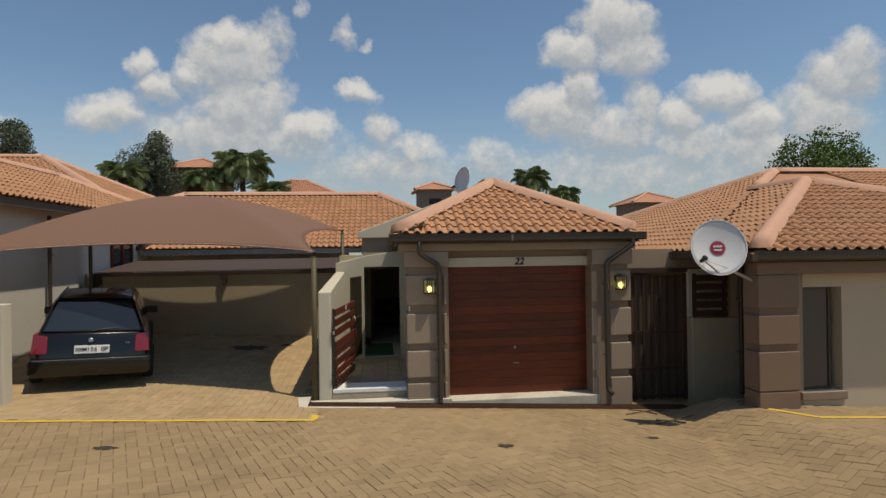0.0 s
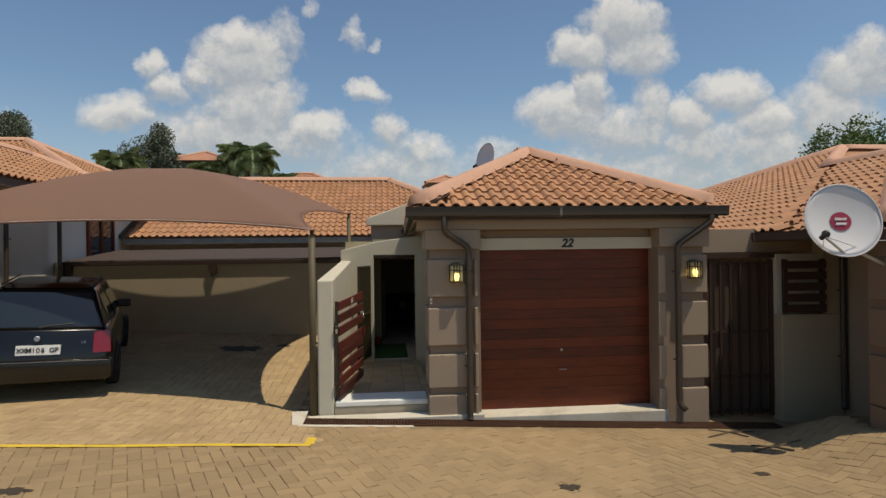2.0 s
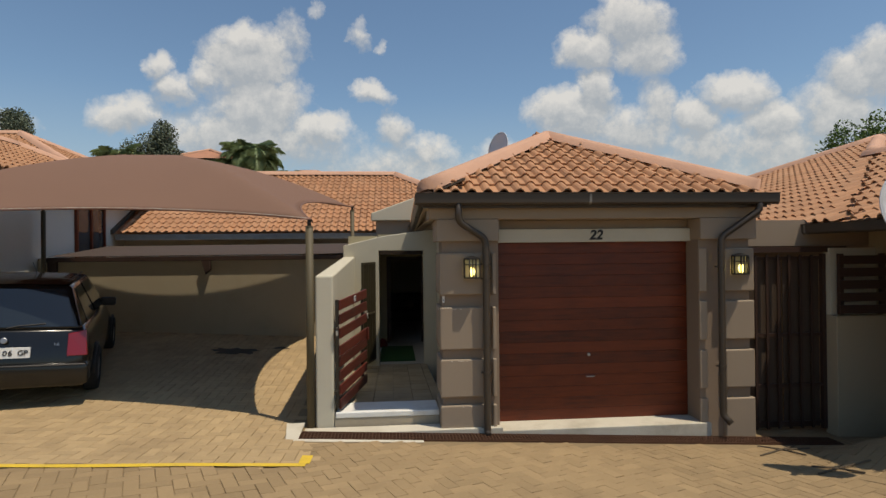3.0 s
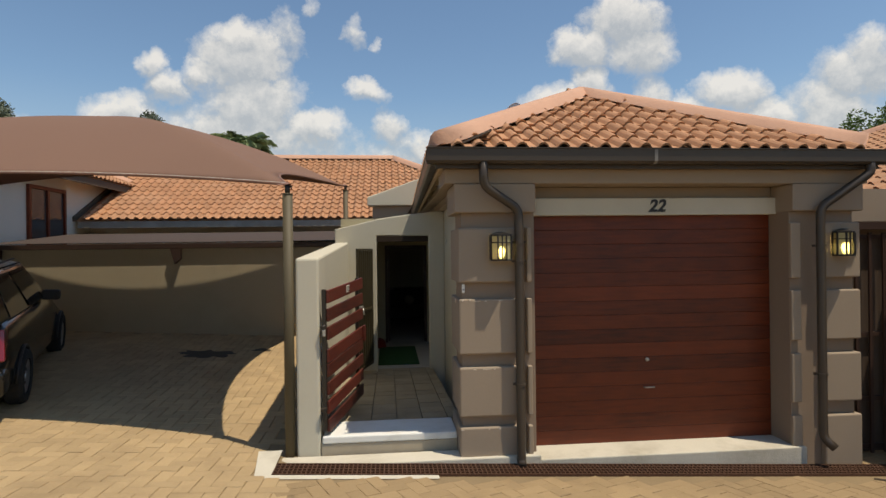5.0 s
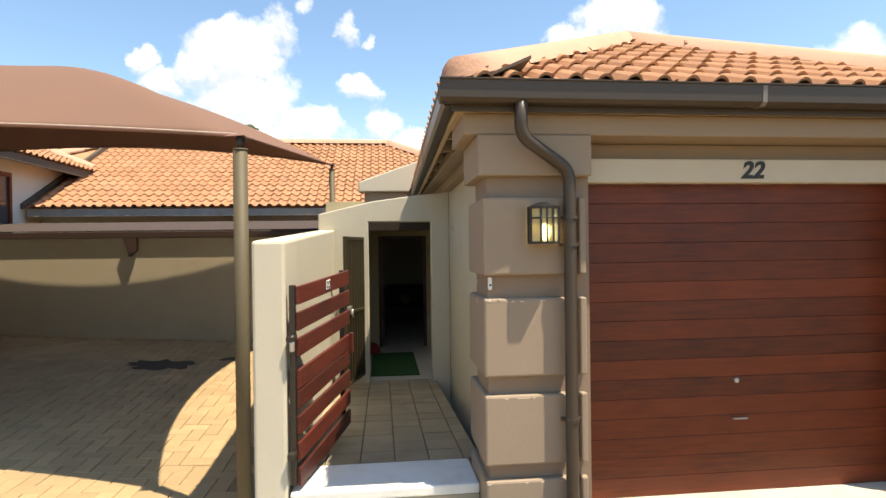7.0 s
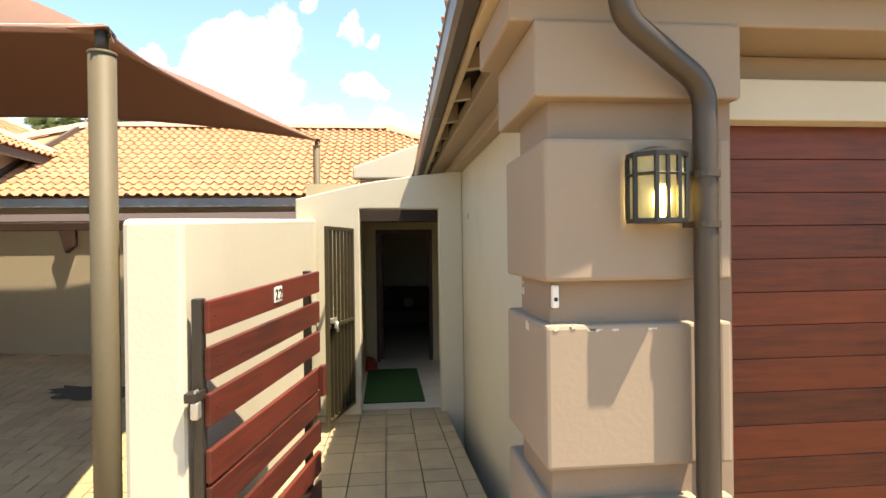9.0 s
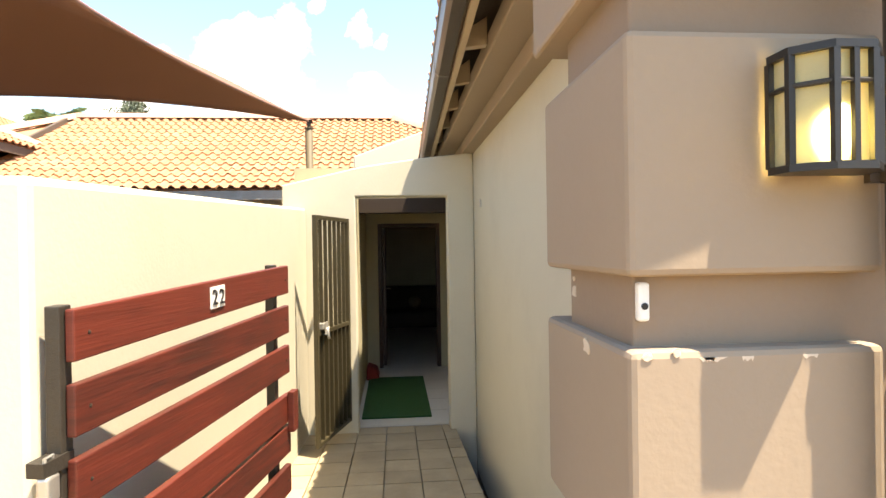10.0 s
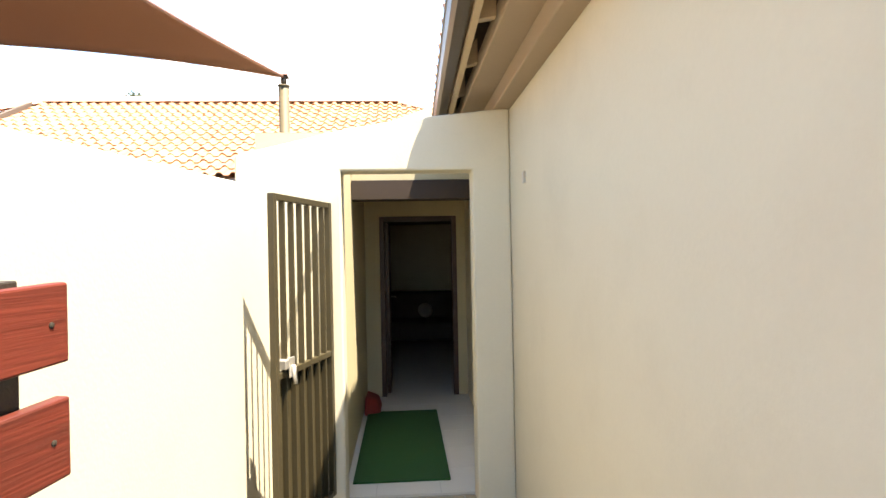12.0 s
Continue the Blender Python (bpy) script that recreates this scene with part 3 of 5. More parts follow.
def garage_roof_build():
    run = GXM - GX0
    front_run = GA - GY0
    # sarking planes under the tiles, with a soffit
    p = [(GX0, GY0, GZ), (GX1, GY0, GZ), (GX1, GY1, GZ), (LX1, GY1, GZ), (GXM, GA, GP), (GXM, GY1, GP)]
    s = S().add([(x, y, z - 0.012) for x, y, z in p], [(0, 1, 4), (1, 2, 5, 4), (0, 4, 5, 3), (2, 3, 5)])
    part("roof_deck", s, M_TILE, garage_roof)
    rise = GP - GZ
    for side in ("front", "left", "right"):
        if side == "front":
            hh = math.hypot(front_run, rise)
            half = run
            ms = tile_matrices((GX0, GY0 - 0.03, GZ - 0.012), (1, 0, 0), (0, front_run, rise), 2 * half, hh,
                               lambda a, q: abs(a - half) < half * (1 - q / hh) - 0.02)
            for m in ms:
                ob = new("tile", tile_mesh())
                ob.parent = garage_roof
                ob.matrix_basis = m
        else:
            hh = math.hypot(run, rise)
            L = GY1 - GY0
            if side == "left":
                ms = tile_matrices((LX1 + 0.012, GY1, GZ - 0.012), (GX0 - LX1, GY0 - GY1, 0), (run, 0, rise), L, hh,
                                   lambda a, q: a < L - front_run * q / hh)
            else:
                ms = tile_matrices((GX1 + 0.02, GY0, GZ - 0.012), (0, 1, 0), (-run, 0, rise), L, hh,
                                   lambda a, q: a > front_run * q / hh)
            joined_tiles("tile_field", ms, garage_roof, M_TILE)
    ridge_band(garage_roof, (GX0, GY0, GZ + 0.03), (GXM, GA, GP + 0.03))
    ridge_band(garage_roof, (GX1, GY0, GZ + 0.03), (GXM, GA, GP + 0.03))
    ridge_band(garage_roof, (GXM, GA, GP + 0.03), (GXM, GY1, GP + 0.03))
    # fascia and soffit boards
    part("fascia", S().box(GX0 + 0.05, GX1 - 0.05, GY0 + 0.02, GY0 + 0.05, GZ - 0.15, GZ - 0.02), M_GUTTER, garage_roof)
    part("fascia", S().prism([(GX0 + 0.083, GY0 + 0.05), (GX0 + 0.112, GY0 + 0.05), (LX1 + 0.112, GY1), (LX1 + 0.083, GY1)], "z", GZ - 0.13, GZ - 0.03), M_TAN, garage_roof, "tan painted fascia board")
    for i in range(14):
        y = 0.2 + i * 0.62
        part("rafter_end", S().prism([(eave_x(y) + 0.118, GZ - 0.10), (-0.667, GZ - 0.085), (-0.667, GZ + 0.05), (eave_x(y) + 0.118, GZ - 0.02)], "y", y, y + 0.05), M_TAN, garage_roof, bevel=0.003)
    part("soffit", S().prism([(GX0 + 0.10, GZ - 0.018), (-0.40, GZ + 0.17), (-0.40, GZ + 0.19), (GX0 + 0.10, GZ - 0.002)], "y", GY0 + 0.05, GY1), M_SOFFIT_ROOMSHADE, garage_roof)


def gutter(name, a, b, label, wide=1.0):
    """Square-lipped gutter along x or y between two points."""
    g = thing(name, a, label, "gutter")
    a, b = Vector(a), Vector(b)
    d = (b - a).normalized()
    side = Vector((d.y, -d.x, 0))
    prof = [(0.0, 0.055), (0.0, -0.05), (0.02, -0.065), (0.085, -0.065), (0.11, -0.045), (0.115, 0.05), (0.125, 0.055), (0.125, 0.062), (0.108, 0.062), (0.102, -0.04), (0.08, -0.055), (0.022, -0.055), (0.010, -0.045), (0.010, 0.055)]
    n = len(prof)
    v = [tuple(p + side * (u * wide) + Vector((0, 0, h))) for p in (a, b) for u, h in prof]
    f = [(i, (i + 1) % n, n + (i + 1) % n, n + i) for i in range(n)] + [tuple(range(n)), tuple(range(n, 2 * n))[::-1]]
    part("trough", S().add(v, f), M_GUTTER, g)
    k = max(2, int((b - a).length / 1.2))
    for i in range(1, k):
        c = a + (b - a) * (i / k)
        part("bracket", S().tube([c + side * 0.0 + Vector((0, 0, 0.066)), c + side * (0.13 * wide) + Vector((0, 0, 0.068))], 0.006, 6), M_GUTTER, g)
    for i in range(1, k, 2):
        c = a + (b - a) * ((i + 0.4) / k)
        ring = [tuple(c + d * e + side * (u * wide) + Vector((0, 0, h))) for e in (-0.014, 0.014) for u, h in ((-0.003, -0.052), (0.018, -0.068), (0.087, -0.068), (0.113, -0.047), (0.118, 0.05), (0.112, 0.05), (0.08, -0.05), (0.022, -0.05))]
        part("joint", S().add(ring, [(j, (j + 1) % 8, 8 + (j + 1) % 8, 8 + j) for j in range(8)] + [tuple(range(8)), tuple(range(8, 16))[::-1]]), M_SEAL, g, "grey sealant over a gutter joint")
    return g


garage_roof_build()
gutter("gutter", (GX0 - 0.03, GY0 + 0.02, GZ - 0.055), (GX1 + 0.03, GY0 + 0.02, GZ - 0.055), "dark brown metal gutter along the garage eave")
gutter("gutter", (LX1 + 0.081, GY1, GZ - 0.055), (GX0 + 0.081, GY0 + 0.04, GZ - 0.055), "dark brown metal gutter along the passage side of the garage roof", 0.8)


def downpipe(points, straps, label, shoe):
    d = thing("downpipe", points[-1], label, "downpipe")
    pts = [Vector(p) for p in points]
    out = [pts[0]]
    for i in range(1, len(pts) - 1):
        a, b, c = pts[i - 1], pts[i], pts[i + 1]
        r = min(0.07, (b - a).length * 0.4, (c - b).length * 0.4)
        p, q = b + (a - b).normalized() * r, b + (c - b).normalized() * r
        for k in range(6):
            t = k / 5
            out.append(p * (1 - t) ** 2 + b * 2 * t * (1 - t) + q * t * t)
    out.append(pts[-1])
    part("pipe", S().tube(out, 0.038, 14), M_GUTTER, d, smooth=True)
    for z in straps:
        x, y = pts[-2].x, pts[-2].y
        part("strap", S().lathe((x, y, z), (0, 0, 1), [(0.045, -0.01), (0.045, 0.01)], 14), M_GUTTER, d)
        part("strap_lug", S().box(x - 0.06, x + 0.06, y + 0.02, y + 0.035, z - 0.01, z + 0.01), M_GUTTER, d)
    return d


downpipe([(-0.49, -0.38, 2.54), (-0.49, -0.36, 2.33), (-0.18, -0.285, 2.14), (-0.18, -0.285, 0.02), (-0.18, -0.31, -0.02)], (1.86, 1.70, 0.66), "dark brown downpipe bent round the garage pillar", 0)
downpipe([(2.96, -0.38, 2.54), (2.96, -0.38, 2.44), (2.54, -0.305, 2.14), (2.54, -0.305, 0.10), (2.60, -0.37, 0.02)], (1.80, 0.66), "dark brown downpipe beside the blocks of the garage pillar", 0)


# wall lanterns
def lantern(x, y, z):
    L = thing("wall_lantern", (x, y, z), "lit black metal lantern with pale yellow glass on the pillar", "wall lamp", "lanterns beside the garage door")
    w, d, h = 0.085, 0.10, 0.195
    part("back_plate", S().box(x - 0.05, x + 0.05, y - 0.012, y, z - 0.10, z + 0.11), M_BLACK, L, bevel=0.004)
    plan = [(-w, 0.0), (-w, -0.055), (-0.036, -d), (0.036, -d), (w, -0.055), (w, 0.0)]
    glass = S()
    for i in range(len(plan) - 1):
        (x0, y0), (x1, y1) = plan[i], plan[i + 1]
        glass.add([(x + x0 * 0.94, y - 0.014 + y0 * 0.94, z - h / 2), (x + x1 * 0.94, y - 0.014 + y1 * 0.94, z - h / 2), (x + x1 * 0.94, y - 0.014 + y1 * 0.94, z + h / 2), (x + x0 * 0.94, y - 0.014 + y0 * 0.94, z + h / 2)], [(0, 1, 2, 3)])
    part("glass", glass, M_LAMPGLASS, L, "pale yellow frosted lantern glass")
    for px, py in plan:
        part("bar", S().box(x + px - 0.006, x + px + 0.006, y - 0.014 + py - 0.006, y - 0.014 + py + 0.006, z - h / 2, z + h / 2), M_BLACK, L)
    part("bar", S().box(x - 0.005, x + 0.005, y - 0.014 - d - 0.006, y - 0.014 - d + 0.004, z - h / 2, z + h / 2), M_BLACK, L)
    for zz, g in ((z - h / 2 - 0.012, 0.008), (z + h * 0.22, 0.0), (z + h / 2, 0.008)):
        out = [(x + px * (1 + g * 8), y - 0.014 + py * (1 + g * 8)) for px, py in plan]
        if g:
            part("rim", S().prism(out, "z", zz, zz + 0.014), M_BLACK, L)
        else:
            s = S()
            for i in range(len(plan) - 1):
                s.tube([(out[i][0], out[i][1], zz), (out[i + 1][0], out[i + 1][1], zz)], 0.005, 6)
            part("band", s, M_BLACK, L)
    s = S()
    base = [(x + px * 1.08, y - 0.012 + py * 1.08, z + h / 2 + 0.014) for px, py in plan]
    top = [(x + px * 0.25, y - 0.012 + py * 0.35, z + h / 2 + 0.038) for px, py in plan]
    n = len(plan)
    s.add(base + top, [(i, (i + 1) % n, n + (i + 1) % n, n + i) for i in range(n)] + [tuple(range(n))[::-1], tuple(range(n, 2 * n))])
    part("roof_cap", s, M_BLACK, L)
    bulb = part("bulb", S().lathe((x, y - 0.06, z - 0.06), (0, 0, 1), [(0.008, -0.03), (0.02, -0.01), (0.03, 0.02), (0.026, 0.05), (0.01, 0.068)], 12), M_BULB, L, "glowing bulb", smooth=True)
    return L


lantern(-0.335, -0.228, 1.815)
lantern(2.79, -0.228, 1.815)


# ---- passage ----
def passage():
    s = S()
    s.prism([(-0.012, 0.135), (-0.012, 0.20), (0.46, 0.19), (0.46, 0.135)], "x", -1.865, -0.692)
    structure("step", s, M_STEP, "white-painted concrete step slab at the passage", bevel=0.012)
    structure("step_riser", S().box(-1.875, -0.692, -0.004, 0.45, -0.12, 0.133), M_STEPRISE, "cream painted riser under the step slab", bevel=0.006)
    part_floor = S().prism([(0.462, ramp_z(0.46) - 0.03), (3.9, ramp_z(3.9) - 0.03), (3.9, -0.6), (0.462, -0.6)], "x", -1.95, -0.60)
    fl = structure("floor_passage", part_floor, M_MORTAR, "passage floor of square grey-brown pavers")
    # pavers
    t = 0.245
    me = {}
    rng = random.Random(5)
    y = 0.47
    j = 0
    while y < 3.85:
        x = -1.95
        while x < -0.61:
            x0, x1 = max(x, -1.93) + 0.004, min(x + t, -0.605) - 0.004
            if x1 - x0 > 0.03:
                y1 = min(y + t, 3.89) - 0.006
                dz = rng.uniform(-0.002, 0.002)
                sh = S().add([(x0, y, ramp_z(y) + dz), (x1, y, ramp_z(y) + dz), (x1, y1, ramp_z(y1) + dz), (x0, y1, ramp_z(y1) + dz),
                              (x0, y, ramp_z(y) - 0.03), (x1, y, ramp_z(y) - 0.03), (x1, y1, ramp_z(y1) - 0.03), (x0, y1, ramp_z(y1) - 0.03)],
                             [(0, 1, 2, 3), (0, 4, 5, 1), (1, 5, 6, 2), (2, 6, 7, 3), (3, 7, 4, 0)])
                part("paver", sh, M_PAVER, fl)
            x += t
        y += t
        j += 1


passage()

# low garden wall between the carport and the passage
low_wall = S().prism([(-0.005, -0.15), (-0.005, 1.745), (3.72, 1.93), (3.72, -0.4)], "x", -2.08, -1.88)
structure("wall_low", low_wall, M_CREAM, "cream plastered low wall between carport and passage", bevel=0.02)

# porch wall with opening
DY = 6.40
PZ = -0.03
PY = 3.727
pw = S()
pw.prism([(-2.08, -0.6), (-1.455, -0.6), (-1.455, 2.03), (-0.655, 2.03), (-0.655, -0.6), (-0.422, -0.6), (-0.422, 2.41), (-0.90, 2.36), (-1.4, 2.29), (-2.08, 2.13)], "y", PY, PY + 0.18)
structure("wall_porch", pw, M_CREAM, "cream plastered porch wall with an open doorway", bevel=0.012)
structure("wall_porch_left", S().box(-2.00, -1.50, PY + 0.182, DY, -0.6, 2.3), M_OCHRE, "ochre plastered porch side wall")
# back wall of porch with the front door
s = S()
s.prism([(-2.0, -0.6), (-1.345, -0.6), (-1.345, 1.905), (-0.515, 1.905), (-0.515, -0.6), (0.6, -0.6), (0.6, 2.2), (-2.0, 2.2)], "y", DY, DY + 0.2)
structure("wall_entrance", s, M_OCHRE, "ochre plastered wall round the front door")
structure("ceiling_porch", S().box(-1.49, -0.425, 5.09, DY - 0.003, 2.08, 2.16), M_TAUPE, "porch ceiling")
structure("beam_porch", S().box(-1.497, -0.423, 4.9, 5.08, 2.115, 2.36), M_OCHRE, "ochre plastered wall above the porch beam")
structure("beam_porch", S().box(-1.497, -0.423, 4.88, 5.08, 1.955, 2.112), M_BEAM, "dark brown painted porch beam", bevel=0.004)
pf = S().prism([(3.905, PZ), (11.0, PZ), (11.0, -0.7), (3.905, -0.7)], "x", -3.6, 1.6)
structure("floor_porch", pf, M_TILEGROUT, "glossy white ceramic floor tiles")
for j in range(7):
    for i in range(5):
        x0, y0 = -2.55 + 0.42 * i, 3.94 + 0.42 * j
        t_ = S().box(x0 + 0.003, x0 + 0.417, y0 + 0.003, y0 + 0.417, PZ, PZ + 0.0025)
        if -1.9 < x0 + 0.2 < -0.2 and y0 < DY - 0.3:
            part("tile", t_, M_WHITETILE, scene.objects["floor_porch"])

# room behind the front door
FZ = PZ
structure("wall_room_left", S().box(-3.2, -3.0, DY + 0.205, 10.9, FZ, 2.0), M_CREAM)
structure("wall_room_right", S().box(1.2, 1.4, DY + 0.205, 10.9, FZ, 2.0), M_CREAM)
structure("wall_room_back", S().box(-3.2, 1.4, 10.902, 11.0, FZ, 2.06), M_CREAM)
structure("wall_room_front", S().box(-3.2, -2.005, DY, DY + 0.20, FZ, 2.0), M_CREAM)
# Dark soffit paint puts the dim room's shade into the ceiling colour.
structure("ceiling_room", S().box(-3.2, 1.4, DY + 0.205, 10.9, 2.002, 2.06), M_SOFFIT_ROOMSHADE)
frame_d = tagged(new("door_1"), "dark red-brown timber front door standing open", kind="structure")
for x in (-1.343, -0.567):
    part("door_jamb", S().box(x, x + 0.05, DY - 0.01, DY + 0.12, FZ, 1.903), M_DOORWOOD, frame_d, bevel=0.004)
part("door_head", S().box(-1.291, -0.569, DY - 0.01, DY + 0.12, 1.845, 1.903), M_DOORWOOD, frame_d, bevel=0.004)
leaf = part("door_leaf", S().box(-1.291, -1.250, DY + 0.125, DY + 0.88, FZ + 0.01, 1.84), M_DOORWOOD, frame_d, bevel=0.004)
part("door_handle", S().tube([(-1.250, DY + 0.80, 0.98), (-1.195, DY + 0.80, 0.98), (-1.195, DY + 0.70, 0.98)], 0.009, 8), M_STEEL, leaf, "steel lever handle", smooth=True)
sofa = thing("sofa", (-0.8, 9.6, FZ), "dark upholstered sofa on white tiles in the dim room", "sofa")
part("seat", S().box(-1.5, 0.1, 9.3, 10.0, FZ + 0.12, FZ + 0.42), M_DARKCLOTH, sofa, bevel=0.04)
part("backrest", S().box(-1.5, 0.1, 10.0, 10.22, FZ + 0.12, FZ + 0.85), M_DARKCLOTH, sofa, bevel=0.05)
for x in (-1.72, 0.102):
    part("armrest", S().box(x, x + 0.216, 9.3, 10.2, FZ + 0.12, FZ + 0.60), M_DARKCLOTH, sofa, bevel=0.04)
for x in (-1.6, 0.15):
    for y in (9.4, 10.05):
        part("leg", S().box(x, x + 0.06, y, y + 0.06, FZ, FZ + 0.119), M_BLACK, sofa)
cush = thing("cushion", (-0.75, 9.7, FZ + 0.42), "crumpled cushion, pale cloth dimmed to grey, on the dark sofa", "cushion")
# Far-wall grey dims this pale cloth: room shade put into its colour.
part("pad", S().lathe((-0.75, 9.72, FZ + 0.56), (0.2, -1, 0.5), [(0.03, -0.05), (0.10, -0.04), (0.13, 0.0), (0.10, 0.04), (0.03, 0.05)], 9), M_FARWALL, cush, smooth=True)
shoes = thing("shoe_rack", (-1.40, 5.9, PZ), "small red cloth bundle and shoes by the porch wall", "shoes")
part("cloth", S().add([(-1.49, 5.70, PZ), (-1.33, 5.75, PZ), (-1.33, 6.10, PZ), (-1.49, 6.15, PZ), (-1.48, 5.76, PZ + 0.17), (-1.37, 5.80, PZ + 0.13), (-1.36, 6.05, PZ + 0.12), (-1.48, 6.08, PZ + 0.16)],
     [(0, 3, 2, 1), (4, 5, 6, 7), (0, 1, 5, 4), (1, 2, 6, 5), (2, 3, 7, 6), (3, 0, 4, 7)]), M_REDCLOTH, shoes, bevel=0.02)
mat = thing("doormat", (-1.1, 5.0, PZ), "flat green artificial grass doormat on white tiles", "doormat")
part("mat", S().prism([(4.13, PZ + 0.004), (5.80, PZ + 0.004), (5.80, PZ + 0.017), (4.13, PZ + 0.017)], "x", -1.455, -0.795), M_MAT, mat)

porch_lamp = thing("porch_lamp", (-0.45, 4.6, 1.8), "small lit cream wall lamp inside the porch", "wall lamp")
part("shade", S().box(-0.50, -0.423, 4.55, 4.65, 1.72, 1.92), M_LAMPGLASS, porch_lamp, bevel=0.015)

# drain with grating
drain = thing("drain_grating", (0.8, -0.35, -0.1), "long rusty steel drain grating before the garage", "drain")
def gline(x):
    return ground_z(x, -0.4) + 0.004
s = S()
X0, X1 = -2.2, 3.85
def strip(y0, y1, top, bottom):
    return [(X0, y0, gline(X0) + top), (X1, y0, gline(X1) + top), (X1, y1, gline(X1) + top), (X0, y1, gline(X0) + top),
            (X0, y0, gline(X0) + bottom), (X1, y0, gline(X1) + bottom), (X1, y1, gline(X1) + bottom), (X0, y1, gline(X0) + bottom)]
BOXF = [(0, 1, 2, 3), (4, 7, 6, 5), (0, 4, 5, 1), (1, 5, 6, 2), (2, 6, 7, 3), (3, 7, 4, 0)]
# Thin dark sheet stands in for the shaded depth below the bars.
part("channel", S().add(strip(-0.49, -0.27, -0.005, -0.010), BOXF), M_DARK, drain)
for y in (-0.495, -0.44, -0.385, -0.33, -0.275):
    part("rail", S().add(strip(y, y + 0.012, 0.012, -0.02), BOXF), M_RUST, drain)
bar_me = S().box(0, 0.008, -0.49, -0.268, -0.004, 0.010).mesh("bar", M_RUST)
x = X0
while x < X1:
    ob = new("bar", bar_me)
    ob.parent = drain
    ob.matrix_parent_inverse = drain.matrix_basis.inverted()
    ob.matrix_basis = Matrix.Translation((x, 0, gline(x)))
    x += 0.036
part("concrete_edge", S().add([(X0 - 0.12, -0.56, gline(X0) + 0.004), (-0.9, -0.56, gline(-0.9) + 0.002), (-0.9, -0.50, gline(-0.9) + 0.006), (X0, -0.50, gline(X0) + 0.006),
      (X0, -0.02, gline(X0) + 0.03), (X0 - 0.2, -0.02, gline(X0) + 0.03)], [(0, 1, 2, 3), (0, 3, 4, 5)]), M_CONCRETE, drain, "pale cement edging")
structure("kerb_apron", S().prism([(-2.2, -0.262), (0.0, -0.262), (0.0, -0.03), (-2.2, -0.03)], "z", -0.2, 0.045), M_CONCRETE, "pale cement strip behind the drain", bevel=0.01)

# ---- gates ----
gate = thing("slatted_gate", (-1.84, 0.05, 0.25), "open low gate of red-brown timber slats against the cream wall", "gate")
GA0, GA1 = Vector((-1.862, 0.01, 0)), Vector((-1.612, 1.11, 0))
gd = (GA1 - GA0).normalized()
gn = Vector((gd.y, -gd.x, 0))
GATE_LEN = (GA1 - GA0).length


def gate_box(u0, u1, w0, w1, z0, z1):
    s = S()
    c = []
    for z in (z0, z1):
        for u, w in ((u0, w0), (u1, w0), (u1, w1), (u0, w1)):
            p = GA0 + gd * u + gn * w
            c.append((p.x, p.y, z + 0.055 * u / GATE_LEN))
    return s.add(c, [(0, 3, 2, 1), (4, 5, 6, 7), (0, 1, 5, 4), (1, 2, 6, 5), (2, 3, 7, 6), (3, 0, 4, 7)])


GL = (GA1 - GA0).length
for u in (0.0, GL - 0.09):
    part("upright", gate_box(u, u + 0.035, 0.0, 0.035, 0.24, 1.47), M_GATESTEEL, gate, bevel=0.003)
part("rail", gate_box(0.036, GL - 0.091, 0.004, 0.030, 0.30, 0.33), M_GATESTEEL, gate)
for k in range(8):
    z = 1.35 - k * 0.16 - (0.035 if k == 3 else 0.0)
    part("slat", gate_box(0.012, GL, 0.037, 0.060, z, z + 0.112), M_GATEWOOD, gate, bevel=0.004)
    for u in (0.055, GL - 0.03):
        p = GA0 + gd * u + gn * 0.0602
        part("screw", S().lathe((p.x, p.y, z + 0.056 + 0.055 * u / GL), tuple(gn), [(0.0045, 0.0), (0.0045, 0.001), (0.002, 0.002)], 8), M_GATESTEEL, gate)
part("hinge", gate_box(-0.05, 0.03, 0.0, 0.04, 1.13, 1.16), M_GATESTEEL, gate)
part("hinge", gate_box(-0.05, 0.03, 0.0, 0.04, 0.42, 0.45), M_GATESTEEL, gate)
part("latch", gate_box(GL - 0.035, GL + 0.012, 0.061, 0.088, 0.80, 0.96), M_GATEWOOD, gate, "small red-brown timber stop", bevel=0.003)
part("bolt", gate_box(GL - 0.06, GL + 0.02, 0.030, 0.036, 0.775, 0.80), M_STEEL, gate, "flat steel bolt")
hb = GA0 + gd * -0.02 + gn * 0.03
part("padlock", S().box(hb.x - 0.015, hb.x + 0.012, hb.y - 0.03, hb.y + 0.012, 1.07, 1.128), M_STEEL, gate, "worn padlock on the hinge side", bevel=0.006)
part("padlock", S().tube([(hb.x, hb.y - 0.022, 1.125), (hb.x, hb.y - 0.022, 1.165), (hb.x, hb.y + 0.004, 1.165), (hb.x, hb.y + 0.004, 1.125)], 0.004, 6), M_STEEL, gate)
plate = part("number_plate", gate_box(0.54, 0.62, 0.061, 0.065, 1.378, 1.444), M_WHITE, gate, "small white number plate")
c = GA0 + gd * 0.58 + gn * 0.067
text_row("22", 0.066, (c.x, c.y, 1.409 + 0.055 * 0.575 / GATE_LEN), (90, 0, 90 + math.degrees(math.atan2(gn.y, gn.x))), 0.040, M_BLACK, plate, "digit", 0.0, 0.001)

sgate = thing("security_gate", (-1.60, 3.60, ramp_z(3.6)), "open olive-brown steel security gate, barred above and sheeted below", "gate")
P0, P1 = Vector((-1.525, 3.70, 0)), Vector((-1.715, 3.03, 0))
sd = (P1 - P0).normalized()
